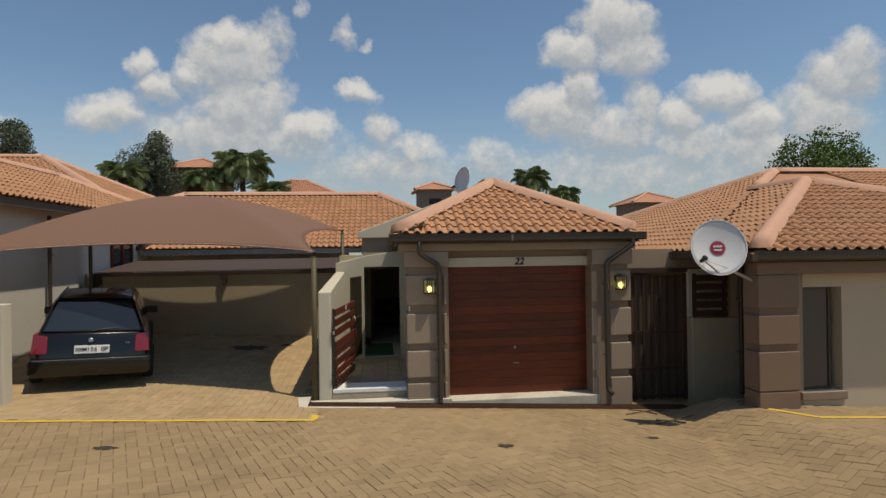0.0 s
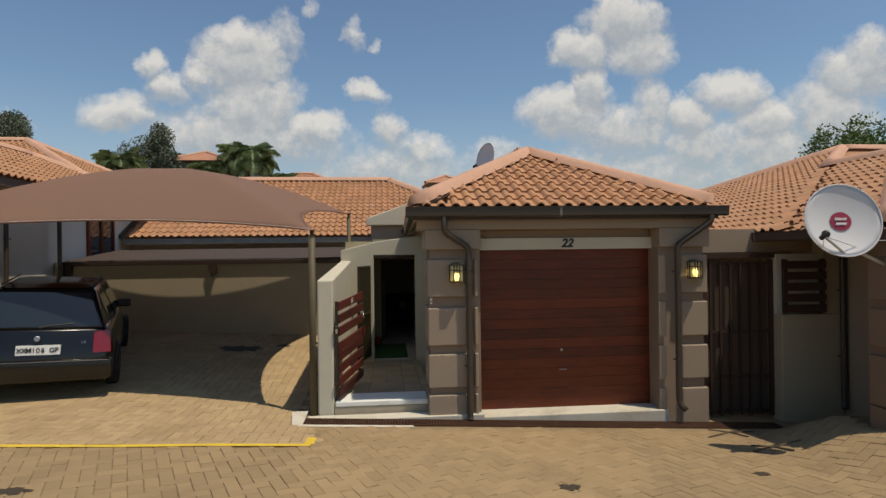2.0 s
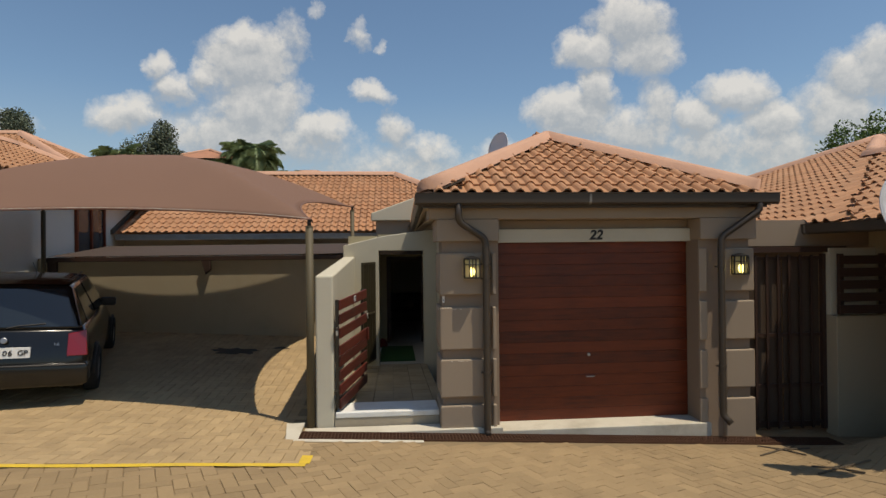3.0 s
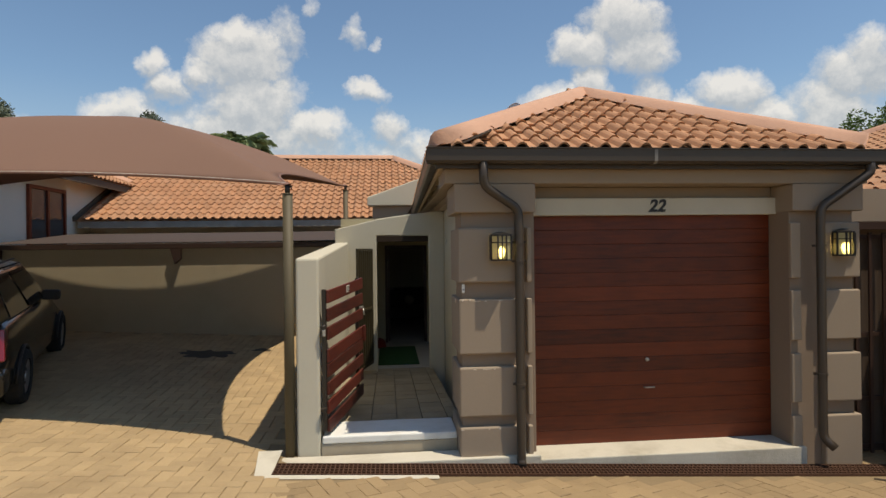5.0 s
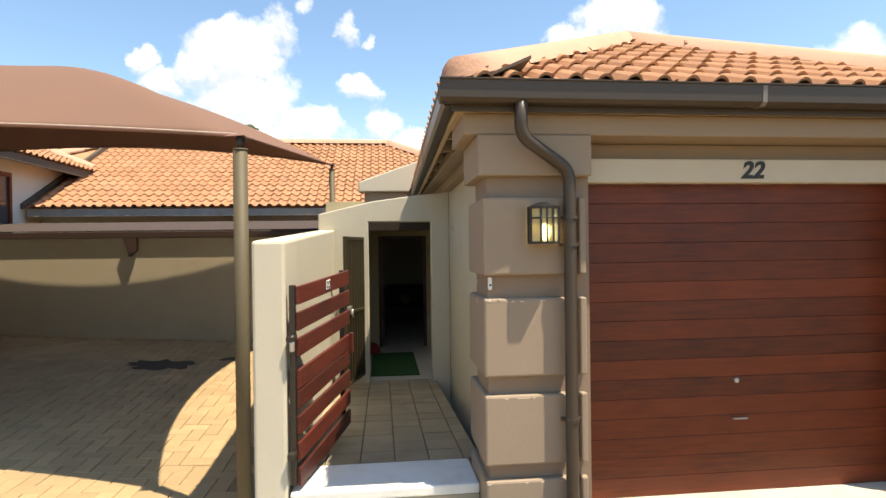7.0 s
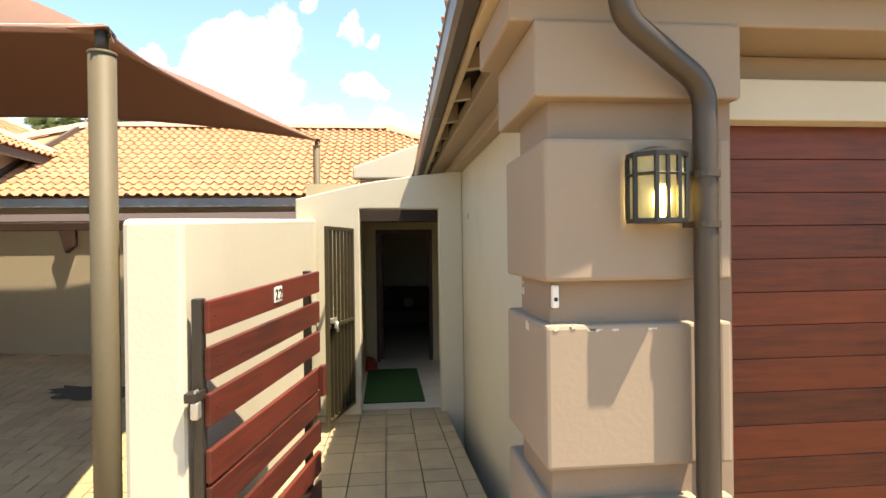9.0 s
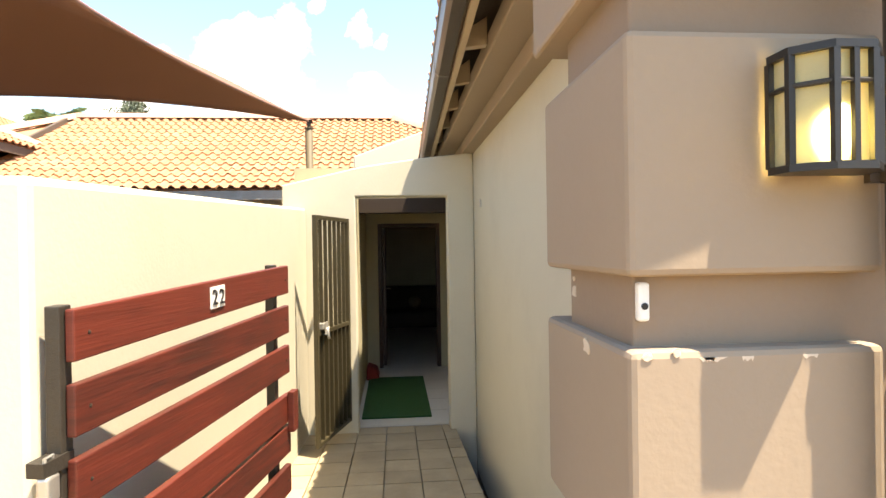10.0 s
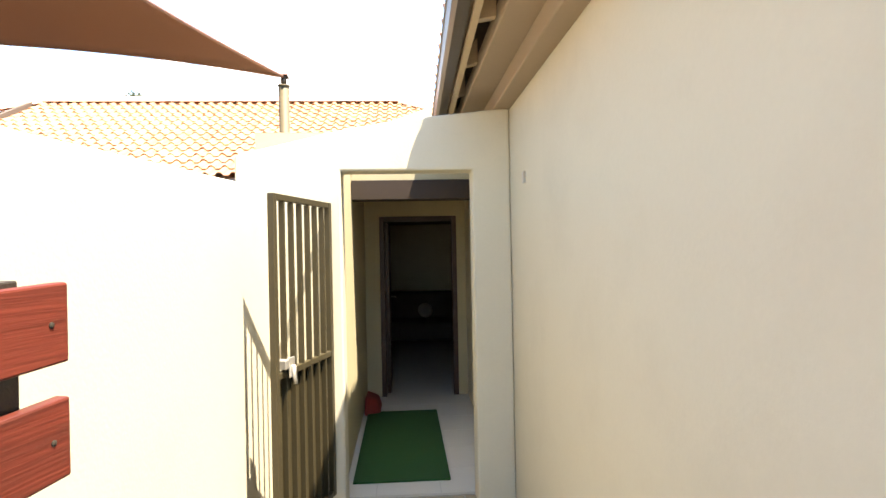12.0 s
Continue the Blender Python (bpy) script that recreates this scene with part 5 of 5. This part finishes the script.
def paving():
    L, W = 0.232, 0.116
    v0, f0 = brick_shape(L - 0.005, W - 0.005)
    me = bpy.data.meshes.new("brick")
    me.from_pydata(v0, [], f0)
    me.materials.append(M_BRICK)
    bay_me = me.copy()
    bay_me.materials.clear()
    bay_me.materials.append(M_BRICKBAY)
    pave = tagged(new("pavement"), "tan-brown clay brick paving in a herringbone, sandy joints", kind="structure")
    rng = random.Random(11)
    spots = []
    R = 110

    def keep(x, y, bay):
        if bay != (x < -2.0 and y > -1.45 + 0.017 * (x + 9)):
            return False
        if not (-9.0 < x < 8.5 and -5.2 < y < 4.90):
            return False
        if x < -7.9 and y > 0.6:
            return False
        if y > -0.60 and -2.34 < x < 3.05:
            return False
        if y > -0.56 and 2.9 < x < 3.95 and y < -0.2:
            return False
        if x > 4.0 and y > -1.96 and (y > -1.5 or x < 4.7) and not (x < 5.0 and y > -1.45):
            return False
        if x > 5.0 and y > -1.8:
            return False
        if 4.0 < x < 8.5 and y > -0.15:
            return False
        return not (x > -2.1 and 0 < y and x < 2.95)
    for bay, deg in ((True, 0.0), (False, 23.5)):
        ca, sa = math.cos(radians(deg)), math.sin(radians(deg))
        # herringbone lattice: each brick is two units long
        for i in range(-R, R):
            for j in range(-R, R):
                k = (i - j) % 4
                if k == 0:
                    px, py, turn = (i + 1.0) * W, (j + 0.5) * W, 0.0
                elif k == 3:
                    px, py, turn = (i + 0.5) * W, (j + 1.0) * W, 90.0
                else:
                    continue
                x, y = px * ca - py * sa - 0.5, px * sa + py * ca - 0.5
                if keep(x, y, bay):
                    spots.append((x, y, turn + deg, bay))
    near = sorted(spots, key=lambda p: (p[0] + 0.4) ** 2 + (p[1] + 1.6) ** 2)[:300]
    chosen = set(near)
    fields = {True: ([], []), False: ([], [])}
    for p in spots:
        x, y, turn, bay = p
        verts, faces = fields[bay]
        z = ground_z(x, y) - 0.050 + rng.uniform(-0.003, 0.002)
        gx, gy = (ground_z(x + 0.05, y) - ground_z(x - 0.05, y)) * 10, (ground_z(x, y + 0.05) - ground_z(x, y - 0.05)) * 10
        slope = Matrix(((1, 0, 0), (0, 1, 0), (gx, gy, 1)))
        m = Matrix.Translation((x, y, z)) @ slope.to_4x4() @ Matrix.Rotation(radians(turn + rng.uniform(-0.8, 0.8)), 4, "Z")
        if p in chosen:
            ob = new("brick", bay_me if bay else me)
            ob.parent = pave
            ob.matrix_basis = m
        else:
            n = len(verts)
            verts += [tuple(m @ Vector(q)) for q in v0]
            faces += [tuple(n + a for a in q) for q in f0]
    for bay, mat in ((True, M_BRICKBAY), (False, M_BRICK)):
        verts, faces = fields[bay]
        jm = bpy.data.meshes.new("brick_field")
        jm.from_pydata(verts, [], faces)
        jm.materials.append(mat)
        part("brick_field", jm, mat, pave, kind="stuff")


def ribbon(points, w, lift=0.006):
    s = S()
    for i, (x, y) in enumerate(points):
        a, b = points[max(i - 1, 0)], points[min(i + 1, len(points) - 1)]
        d = Vector((b[0] - a[0], b[1] - a[1], 0)).normalized()
        nrm = Vector((-d.y, d.x, 0)) * (w / 2)
        for sg in (-1, 1):
            px, py = x + nrm.x * sg, y + nrm.y * sg
            s.v.append((px, py, ground_z(px, py) + lift))
    for i in range(len(points) - 1):
        s.f.append((2 * i, 2 * i + 1, 2 * i + 3, 2 * i + 2))
    return s


structure("line_marking", ribbon([(-9.0 + 0.5 * i, -1.56 + 0.017 * i + 0.012 * math.sin(i * 1.7)) for i in range(15)], 0.085), M_YELLOW, "yellow painted parking line on the brick paving")
structure("line_marking", ribbon([(-2.02, -1.30), (-2.02, -1.06)], 0.10, 0.007), M_YELLOW)
structure("line_marking", ribbon([(4.1, -1.98), (4.45, -2.45)], 0.10, 0.007), M_YELLOW)
structure("line_marking", ribbon([(4.45, -2.46), (5.5, -2.45), (6.5, -2.46), (8.4, -2.45)], 0.09), M_YELLOW)


def stain(x, y, r, seed, stretch=1.0):
    g = random.Random(seed)
    s = S()
    for i in range(26):
        a = 2 * math.pi * i / 26
        q = r * g.uniform(0.55, 1.1)
        px, py = x + q * stretch * math.cos(a), y + q * math.sin(a)
        s.v.append((px, py, ground_z(px, py) + 0.0035))
    s.f.append(tuple(range(26)))
    return structure("oil_stain", s, M_OIL, "dark oil stain on the brick paving")


stain(-3.9, 3.6, 0.26, 3, 1.8)
stain(-3.2, 3.9, 0.10, 4, 1.8)
stain(0.35, -2.55, 0.08, 5, 1.4)
stain(-4.1, -2.6, 0.09, 6, 1.6)
stain(2.35, -2.2, 0.07, 7, 1.6)

# Added thin tubes stand in for branching dark marks on the paving.
def twig(points, r):
    w = thing("branching_mark", (points[0][0][0], points[0][0][1], ground_z(*points[0][0])), "thin dark branching mark of added tubes on the brick paving", "twig")
    for line in points:
        part("stem", S().tube([(x, y, ground_z(x, y) + r) for x, y in line], r, 5), M_BARK, w)


twig([[(2.55, -0.95), (2.95, -0.72), (3.25, -0.74)], [(2.75, -0.60), (2.95, -0.72), (3.05, -0.95)], [(2.95, -0.72), (3.2, -0.58)]], 0.009)
twig([[(2.75, -1.50), (3.05, -1.38), (3.35, -1.42)], [(2.85, -1.28), (3.05, -1.38), (3.15, -1.58)]], 0.009)

# ---- satellite dishes ----
def dish(name, centre, aim, r, label, arm_to, logo):
    d = thing(name, centre, label, "satellite dish")
    c, ax = Vector(centre), Vector(aim).normalized()
    u = ax.cross(Vector((0, 0, 1))).normalized()
    w = u.cross(ax)
    k, rings = 36, 8
    s = S()
    for side in (0, 1):
        for i in range(rings + 1):
            rr = r * i / rings
            for a in range(k):
                t = 2 * math.pi * a / k
                p = c + u * (rr * math.cos(t) * 0.92) + w * (rr * math.sin(t)) + ax * (0.16 * r * (i / rings) ** 2 - 0.008 * side)
                s.v.append(tuple(p))
    n = (rings + 1) * k
    for side in (0, 1):
        for i in range(rings):
            for a in range(k):
                b = (a + 1) % k
                q = (side * n + i * k + a, side * n + i * k + b, side * n + (i + 1) * k + b, side * n + (i + 1) * k + a)
                s.f.append(q if side == 0 else q[::-1])
    for a in range(k):
        b = (a + 1) % k
        s.f.append((rings * k + a, rings * k + b, n + rings * k + b, n + rings * k + a))
    part("reflector", s, M_DISH, d, smooth=True)
    rim = [c + u * (r * math.cos(2 * math.pi * a / k) * 0.92) + w * (r * math.sin(2 * math.pi * a / k)) + ax * 0.16 * r for a in range(k + 1)]
    part("rim", S().tube(rim, 0.008, 6, cap=False), M_DISH, d)
    if logo:
        # round magenta emblem with a plain curl
        e = S()
        for i in range(k):
            t = 2 * math.pi * i / k
            e.v.append(tuple(c + u * (0.10 * math.cos(t)) + w * (0.10 * math.sin(t)) + ax * 0.014))
        e.f.append(tuple(range(k)))
        em = part("emblem", e, M_LOGO, d, "round magenta emblem")
        for row, (z, half) in enumerate(((0.022, 0.055), (-0.028, 0.05))):
            pts = [c + u * (half * (2 * q / 24 - 1)) + w * (z + 0.016 * math.sin(q * 1.5)) + ax * 0.020 for q in range(25)]
            part("curl", S().tube(pts, 0.005, 5), M_WHITE, em)
    # feed arm
    feed = c - w * (r * 0.50) + ax * (r * 0.42) + u * (r * 0.62)
    low = c - w * (r * 0.97) + ax * 0.02 - u * (r * 0.05)
    part("arm", S().tube([low, low + (feed - low) * 0.6, feed], 0.014, 8), M_STEEL, d)
    part("feed_horn", S().lathe(feed, (c - feed), [(0.024, -0.05), (0.026, 0.02), (0.040, 0.03), (0.040, 0.055)], 14), M_BLACK, d, smooth=True)
    for sg in (-1, 1):
        edge = c + u * (r * 0.5 * sg) - w * (r * 0.8)
        part("strut", S().tube([edge, feed], 0.004, 5), M_STEEL, d)
    back = c - ax * 0.10
    part("mount", S().tube([c - ax * 0.008, back], 0.035, 10), M_STEEL, d)
    part("mast", S().tube([back, back + Vector((0, 0, -0.18)), Vector(arm_to)], 0.022, 10), M_STEEL, d)
    return d


dish("satellite_dish", (3.49, -1.85, 2.35), (-0.30, -1.0, 0.26), 0.385, "large pale grey satellite dish with magenta emblem by the roof corner", (4.03, -1.80, 1.9), True)
dish("satellite_dish", (1.12, 5.6, 4.20), (-0.88, -0.45, 0.2), 0.36, "pale grey satellite dish on the garage roof ridge", (1.1, 5.65, 3.6), False)

# ---- car ----
CARX, CARY = 0.0, 0.0


def car():
    cz = 0.0
    t = thing("car", (0, 0, 0), "dark blue-black hatchback parked under the brown shade sail", "car")
    # sections along the body: y from rear, half width, belt height, floor height, roof height, roof half width
    half = 0.82

    def P(x, y, z):
        return (CARX + x, CARY + y, cz + z)

    # lower body as a loft of rounded outlines
    def ring(y, hw, zlow, zmid, ztop, hwtop):
        pts = [(-hw * 0.90, zlow), (-hw, zlow + 0.10), (-hw * 1.0, zmid), (-hwtop - 0.01, ztop - 0.05), (-hwtop + 0.05, ztop)]
        pts = pts + [(-x, z) for x, z in reversed(pts)]
        return [P(x, y, z) for x, z in pts]
    rings = [ring(0.0, 0.70, 0.30, 0.44, 0.56, 0.68), ring(0.04, 0.80, 0.25, 0.50, 0.66, 0.76), ring(0.12, 0.83, 0.22, 0.60, 0.90, 0.76), ring(0.30, 0.84, 0.20, 0.62, 0.93, 0.77),
             ring(1.2, 0.845, 0.20, 0.60, 0.92, 0.78), ring(2.6, 0.845, 0.20, 0.60, 0.90, 0.77), ring(3.0, 0.84, 0.20, 0.58, 0.88, 0.74), ring(3.7, 0.80, 0.24, 0.52, 0.74, 0.66), ring(3.95, 0.68, 0.30, 0.46, 0.60, 0.56)]
    s = S()
    n = len(rings[0])
    for r in rings:
        s.v += r
    for i in range(len(rings) - 1):
        for k in range(n):
            s.f.append((i * n + k, i * n + (k + 1) % n, (i + 1) * n + (k + 1) % n, (i + 1) * n + k))
    s.f += [tuple(range(n)), tuple((len(rings) - 1) * n + k for k in range(n))[::-1]]
    body = part("body", s, M_CARPAINT, t, smooth=True, bevel=0.02)
    # cabin
    def cab(y, z, hw):
        return [P(-hw, y, z), P(hw, y, z)]
    low = [P(-0.745, 0.14, 0.90), P(0.745, 0.14, 0.90), P(0.77, 2.75, 0.90), P(-0.77, 2.75, 0.90)]
    top = [P(-0.56, 0.52, 1.40), P(0.56, 0.52, 1.40), P(0.58, 1.95, 1.42), P(-0.58, 1.95, 1.42)]
    part("cabin", S().add(low + top, [(0, 1, 5, 4), (1, 2, 6, 5), (2, 3, 7, 6), (3, 0, 4, 7), (4, 5, 6, 7), (3, 2, 1, 0)]), M_CARPAINT, t, bevel=0.05, smooth=True)
    part("roof_crown", S().add([P(-0.54, 0.55, 1.405), P(0.54, 0.55, 1.405), P(0.56, 1.9, 1.42), P(-0.56, 1.9, 1.42), P(-0.38, 0.7, 1.445), P(0.38, 0.7, 1.445), P(0.40, 1.7, 1.455), P(-0.40, 1.7, 1.455)],
         [(0, 1, 5, 4), (1, 2, 6, 5), (2, 3, 7, 6), (3, 0, 4, 7), (4, 5, 6, 7)]), M_CARPAINT, t, smooth=True)
    # glass, set proud of the cabin
    def lerp(a, b, f):
        return tuple(Vector(a) * (1 - f) + Vector(b) * f)
    def pane(name, a, b, c, d, push, m=0.08):
        # a,b low edge; c,d top edge
        q = [lerp(lerp(a, b, m), lerp(d, c, m), 0.06), lerp(lerp(a, b, 1 - m), lerp(d, c, 1 - m), 0.06), lerp(lerp(a, b, 1 - m), lerp(d, c, 1 - m), 0.90), lerp(lerp(a, b, m), lerp(d, c, m), 0.90)]
        q = [tuple(Vector(p) + Vector(push)) for p in q]
        g = part(name, S().add(q, [(0, 1, 2, 3)]), M_CARGLASS, t, "dark car window glass")
        so = g.modifiers.new("solid", "SOLIDIFY")
        so.thickness = 0.006
        return g
    pane("rear_window", low[0], low[1], top[1], top[0], (0, -0.012, 0.006), 0.05)
    pane("side_window", lerp(low[1], low[2], 0.16), lerp(low[1], low[2], 0.50), lerp(top[1], top[2], 0.40), lerp(top[1], top[2], 0.05), (0.012, 0, 0.004), 0.04)
    pane("side_window", lerp(low[1], low[2], 0.52), lerp(low[1], low[2], 0.86), lerp(top[1], top[2], 0.92), lerp(top[1], top[2], 0.44), (0.012, 0, 0.004), 0.04)
    pane("side_window", lerp(low[3], low[0], 0.14), lerp(low[3], low[0], 0.48), lerp(top[3], top[0], 0.56), lerp(top[3], top[0], 0.08), (-0.012, 0, 0.004), 0.04)
    pane("side_window", lerp(low[3], low[0], 0.50), lerp(low[3], low[0], 0.84), lerp(top[3], top[0], 0.95), lerp(top[3], top[0], 0.60), (-0.012, 0, 0.004), 0.04)
    # bumper, trims, lights, plate
    part("bumper",
         S().add([P(x, y, z) for y in (-0.07, 0.30) for x, z in ((-0.84, 0.30), (-0.84, 0.50), (-0.80, 0.53), (0.80, 0.53), (0.84, 0.50), (0.84, 0.30), (0.76, 0.25), (-0.76, 0.25))],
                 [tuple(range(8)), tuple(range(8, 16))[::-1]] + [(i, (i + 1) % 8, 8 + (i + 1) % 8, 8 + i) for i in range(8)]), M_CARPAINT, t, bevel=0.03, smooth=True)
    part("bumper_strip", S().tube([P(-0.78, -0.075, 0.515), P(0.78, -0.075, 0.515)], 0.012, 6), M_CARTRIM, t)
    for sg in (-1, 1):
        a = sg * 0.815
        b = sg * 0.60
        part("tail_light", S().add([P(a, 0.02, 0.60), P(b, -0.005, 0.60), P(b, 0.085, 0.86), P(a * 0.97, 0.10, 0.90), P(a, 0.16, 0.60), P(b, 0.14, 0.60), P(b, 0.2, 0.86), P(a * 0.97, 0.24, 0.90)],
             [(0, 1, 2, 3), (4, 7, 6, 5), (0, 4, 5, 1), (1, 5, 6, 2), (2, 6, 7, 3), (3, 7, 4, 0)]), M_TAIL, t, "red tail light", bevel=0.012)
        part("mirror", S().box(*sorted((CARX + sg * 0.74, CARX + sg * 0.95)), CARY + 2.28, CARY + 2.40, cz + 0.90, cz + 1.03), M_CARTRIM, t, bevel=0.03)
        part("roof_rail", S().tube([P(sg * 0.52, 0.65, 1.445), P(sg * 0.53, 1.8, 1.465)], 0.012, 6), M_CARTRIM, t)
    part("badge", S().lathe(P(-0.02, 0.03, 0.80), (0, -1, 0.25), [(0.035, 0), (0.035, 0.008), (0.028, 0.012)], 16), M_ALLOY, t)
    pl = part("number_plate", S().add([P(-0.24, -0.012, 0.60), P(0.24, -0.012, 0.60), P(0.24, 0.022, 0.715), P(-0.24, 0.022, 0.715), P(-0.24, 0.02, 0.60), P(0.24, 0.02, 0.60), P(0.24, 0.05, 0.715), P(-0.24, 0.05, 0.715)],
         [(0, 1, 2, 3), (4, 7, 6, 5), (0, 4, 5, 1), (1, 5, 6, 2), (2, 6, 7, 3), (3, 7, 4, 0)]), M_PLATE, t, "white number plate")
    text_row("XXM106 GP", 0.085, P(0, -0.002, 0.657), (74, 0, 0), 0.050, M_BLACK, pl, "character", 0.0, 0.002)
    text_part("1.6", 0.05, P(0.49, 0.05, 0.74), (74, 0, 0), M_ALLOY, t, name="script", depth=0.002)
    part("wiper", S().tube([P(-0.02, 0.14, 0.925), P(0.10, 0.155, 0.95), P(0.36, 0.17, 0.97)], 0.008, 6), M_CARTRIM, t)
    part("aerial", S().tube([P(0, 1.7, 1.45), P(0.02, 1.3, 1.62)], 0.004, 5), M_CARTRIM, t)
    for sx in (-1, 1):
        for yy in (0.72, 3.18):
            x0 = sx * 0.725
            wv = part("wheel", S().lathe(P(x0, yy, 0.29), (sx, 0, 0), [(0.17, 0.0), (0.27, 0.0), (0.29, 0.03), (0.29, 0.13), (0.27, 0.165), (0.19, 0.165), (0.18, 0.14)], 28), M_RUBBER, t, smooth=False)
            part("rim", S().lathe(P(x0, yy, 0.29), (sx, 0, 0), [(0.178, 0.10), (0.178, 0.150), (0.16, 0.152), (0.06, 0.135), (0.05, 0.155), (0.01, 0.158)], 20), M_ALLOY, wv)
            arch = [P(sx * 0.852, yy + 0.325 * math.cos(a / 12 * math.pi), 0.29 + 0.325 * math.sin(a / 12 * math.pi)) for a in range(13)]
            part("wheel_arch", S().tube(arch, 0.018, 6), M_CARTRIM, t, smooth=True)
    t.matrix_basis = Matrix.Translation((-5.715, 0.50, 0.225)) @ Matrix.Rotation(radians(2.86), 4, 'Y') @ Matrix.Rotation(radians(21), 4, 'Z') @ Matrix.Rotation(radians(2.2), 4, 'X')
    return t


car()


# ---- plants and far houses ----
def leaves(rng, centres, count, size, spread):
    v, f = [], []
    for _ in range(count):
        c, r = centres[rng.randrange(len(centres))]
        while True:
            d = Vector((rng.uniform(-1, 1), rng.uniform(-1, 1), rng.uniform(-1, 1)))
            if 0.1 < d.length < 1:
                break
        p = Vector(c) + Vector((d.x * r, d.y * r, d.z * r * 1.5))
        a = Vector((rng.uniform(-1, 1), rng.uniform(-1, 1), rng.uniform(-0.4, 1))).normalized() * size * rng.uniform(0.6, 1.4)
        b = a.cross(Vector((rng.uniform(-1, 1), rng.uniform(-1, 1), rng.uniform(-1, 1)))).normalized() * size * 0.35
        n = len(v)
        v += [tuple(p), tuple(p + a * 0.5 + b), tuple(p + a), tuple(p + a * 0.5 - b)]
        f.append((n, n + 1, n + 2, n + 3))
    me = bpy.data.meshes.new("leaves")
    me.from_pydata(v, [], f)
    return me


def tree(at, height, crown, n_clump, count, size, mat, label, seed, tall=1.0):
    rng = random.Random(seed)
    t = thing("tree", at, label, "tree")
    x, y, z = at
    part("trunk", S().tube([(x, y, z), (x + 0.2, y, z + height * 0.4), (x, y + 0.1, z + height * 0.8)], [0.35, 0.22, 0.08], 8), M_BARK, t, smooth=True)
    cs = []
    for _ in range(n_clump):
        a, q = rng.uniform(0, 2 * math.pi), rng.uniform(0.0, 1.0) ** 0.6
        h = rng.uniform(-1, 1)
        w = crown * math.sqrt(max(0.05, 1 - h * h)) * q
        c = (x + math.cos(a) * w, y + math.sin(a) * w, z + height - crown * tall + h * crown * tall * 0.85)
        cs.append((c, crown * rng.uniform(0.22, 0.38)))
        part("limb", S().tube([(x + 0.1, y, z + height * 0.45), c], [0.10, 0.03], 5), M_BARK, t)
    me = leaves(rng, cs, count, size, 1)
    me.materials.append(mat)
    part("crown", me, mat, t)
    return t


def palm(at, height, frond, label, seed, n=26, mat=None):
    rng = random.Random(seed)
    t = thing("palm_tree", at, label, "palm tree")
    x, y, z = at
    part("trunk", S().tube([(x, y, z), (x, y, z + height)], [0.3, 0.22], 8), M_BARK, t, smooth=True)
    v, f = [], []
    top = Vector((x, y, z + height))
    for k in range(n):
        a = 2 * math.pi * k * 0.382 + rng.uniform(-0.3, 0.3)
        lift = 0.25 + 1.2 * (k + 0.5) / n + rng.uniform(-0.12, 0.12)
        out = Vector((math.cos(a), math.sin(a), 0))
        side = Vector((-out.y, out.x, 0))
        L = frond * rng.uniform(0.85, 1.15)
        spine = []
        p, ang = top.copy(), lift
        steps = 30
        for i in range(steps + 1):
            spine.append(p.copy())
            p = p + (out * math.cos(ang) + Vector((0, 0, math.sin(ang)))) * (L / steps)
            ang -= (0.040 + 0.034 * i / steps) * (1.0 + 0.35 * math.cos(lift))
        for i in range(2, steps + 1):
            p, d = spine[i], (spine[i] - spine[i - 1]).normalized()
            up = side.cross(d)
            ll = L * 0.34 * math.sin(math.pi * min(0.96, 0.14 + 0.82 * i / steps))
            for sg in (-1, 1):
                for _ in range(3):
                    o = (side * (sg * rng.uniform(0.55, 1.0)) + d * rng.uniform(0.35, 0.9) + up * rng.uniform(-0.25, 0.35) + Vector((0, 0, -0.35))).normalized()
                    base = p - d * rng.uniform(0, L / steps)
                    wd = d * (0.0055 * L)
                    q = len(v)
                    v += [tuple(base - wd), tuple(base + wd), tuple(base + o * (ll * 0.6) + wd * 0.6 + Vector((0, 0, 0.02 * L))), tuple(base + o * ll - Vector((0, 0, 0.10 * ll)))]
                    f += [(q, q + 1, q + 2), (q, q + 2, q + 3)]
            q = len(v)
            w = side * (0.008 * L)
            v += [tuple(spine[i - 1] - w), tuple(spine[i - 1] + w), tuple(p + w), tuple(p - w)]
            f.append((q, q + 1, q + 2, q + 3))
    me = bpy.data.meshes.new("fronds")
    me.from_pydata(v, [], f)
    me.materials.append(mat or M_PALM)
    part("crown", me, mat or M_PALM, t)
    return t


FAR()
paving()
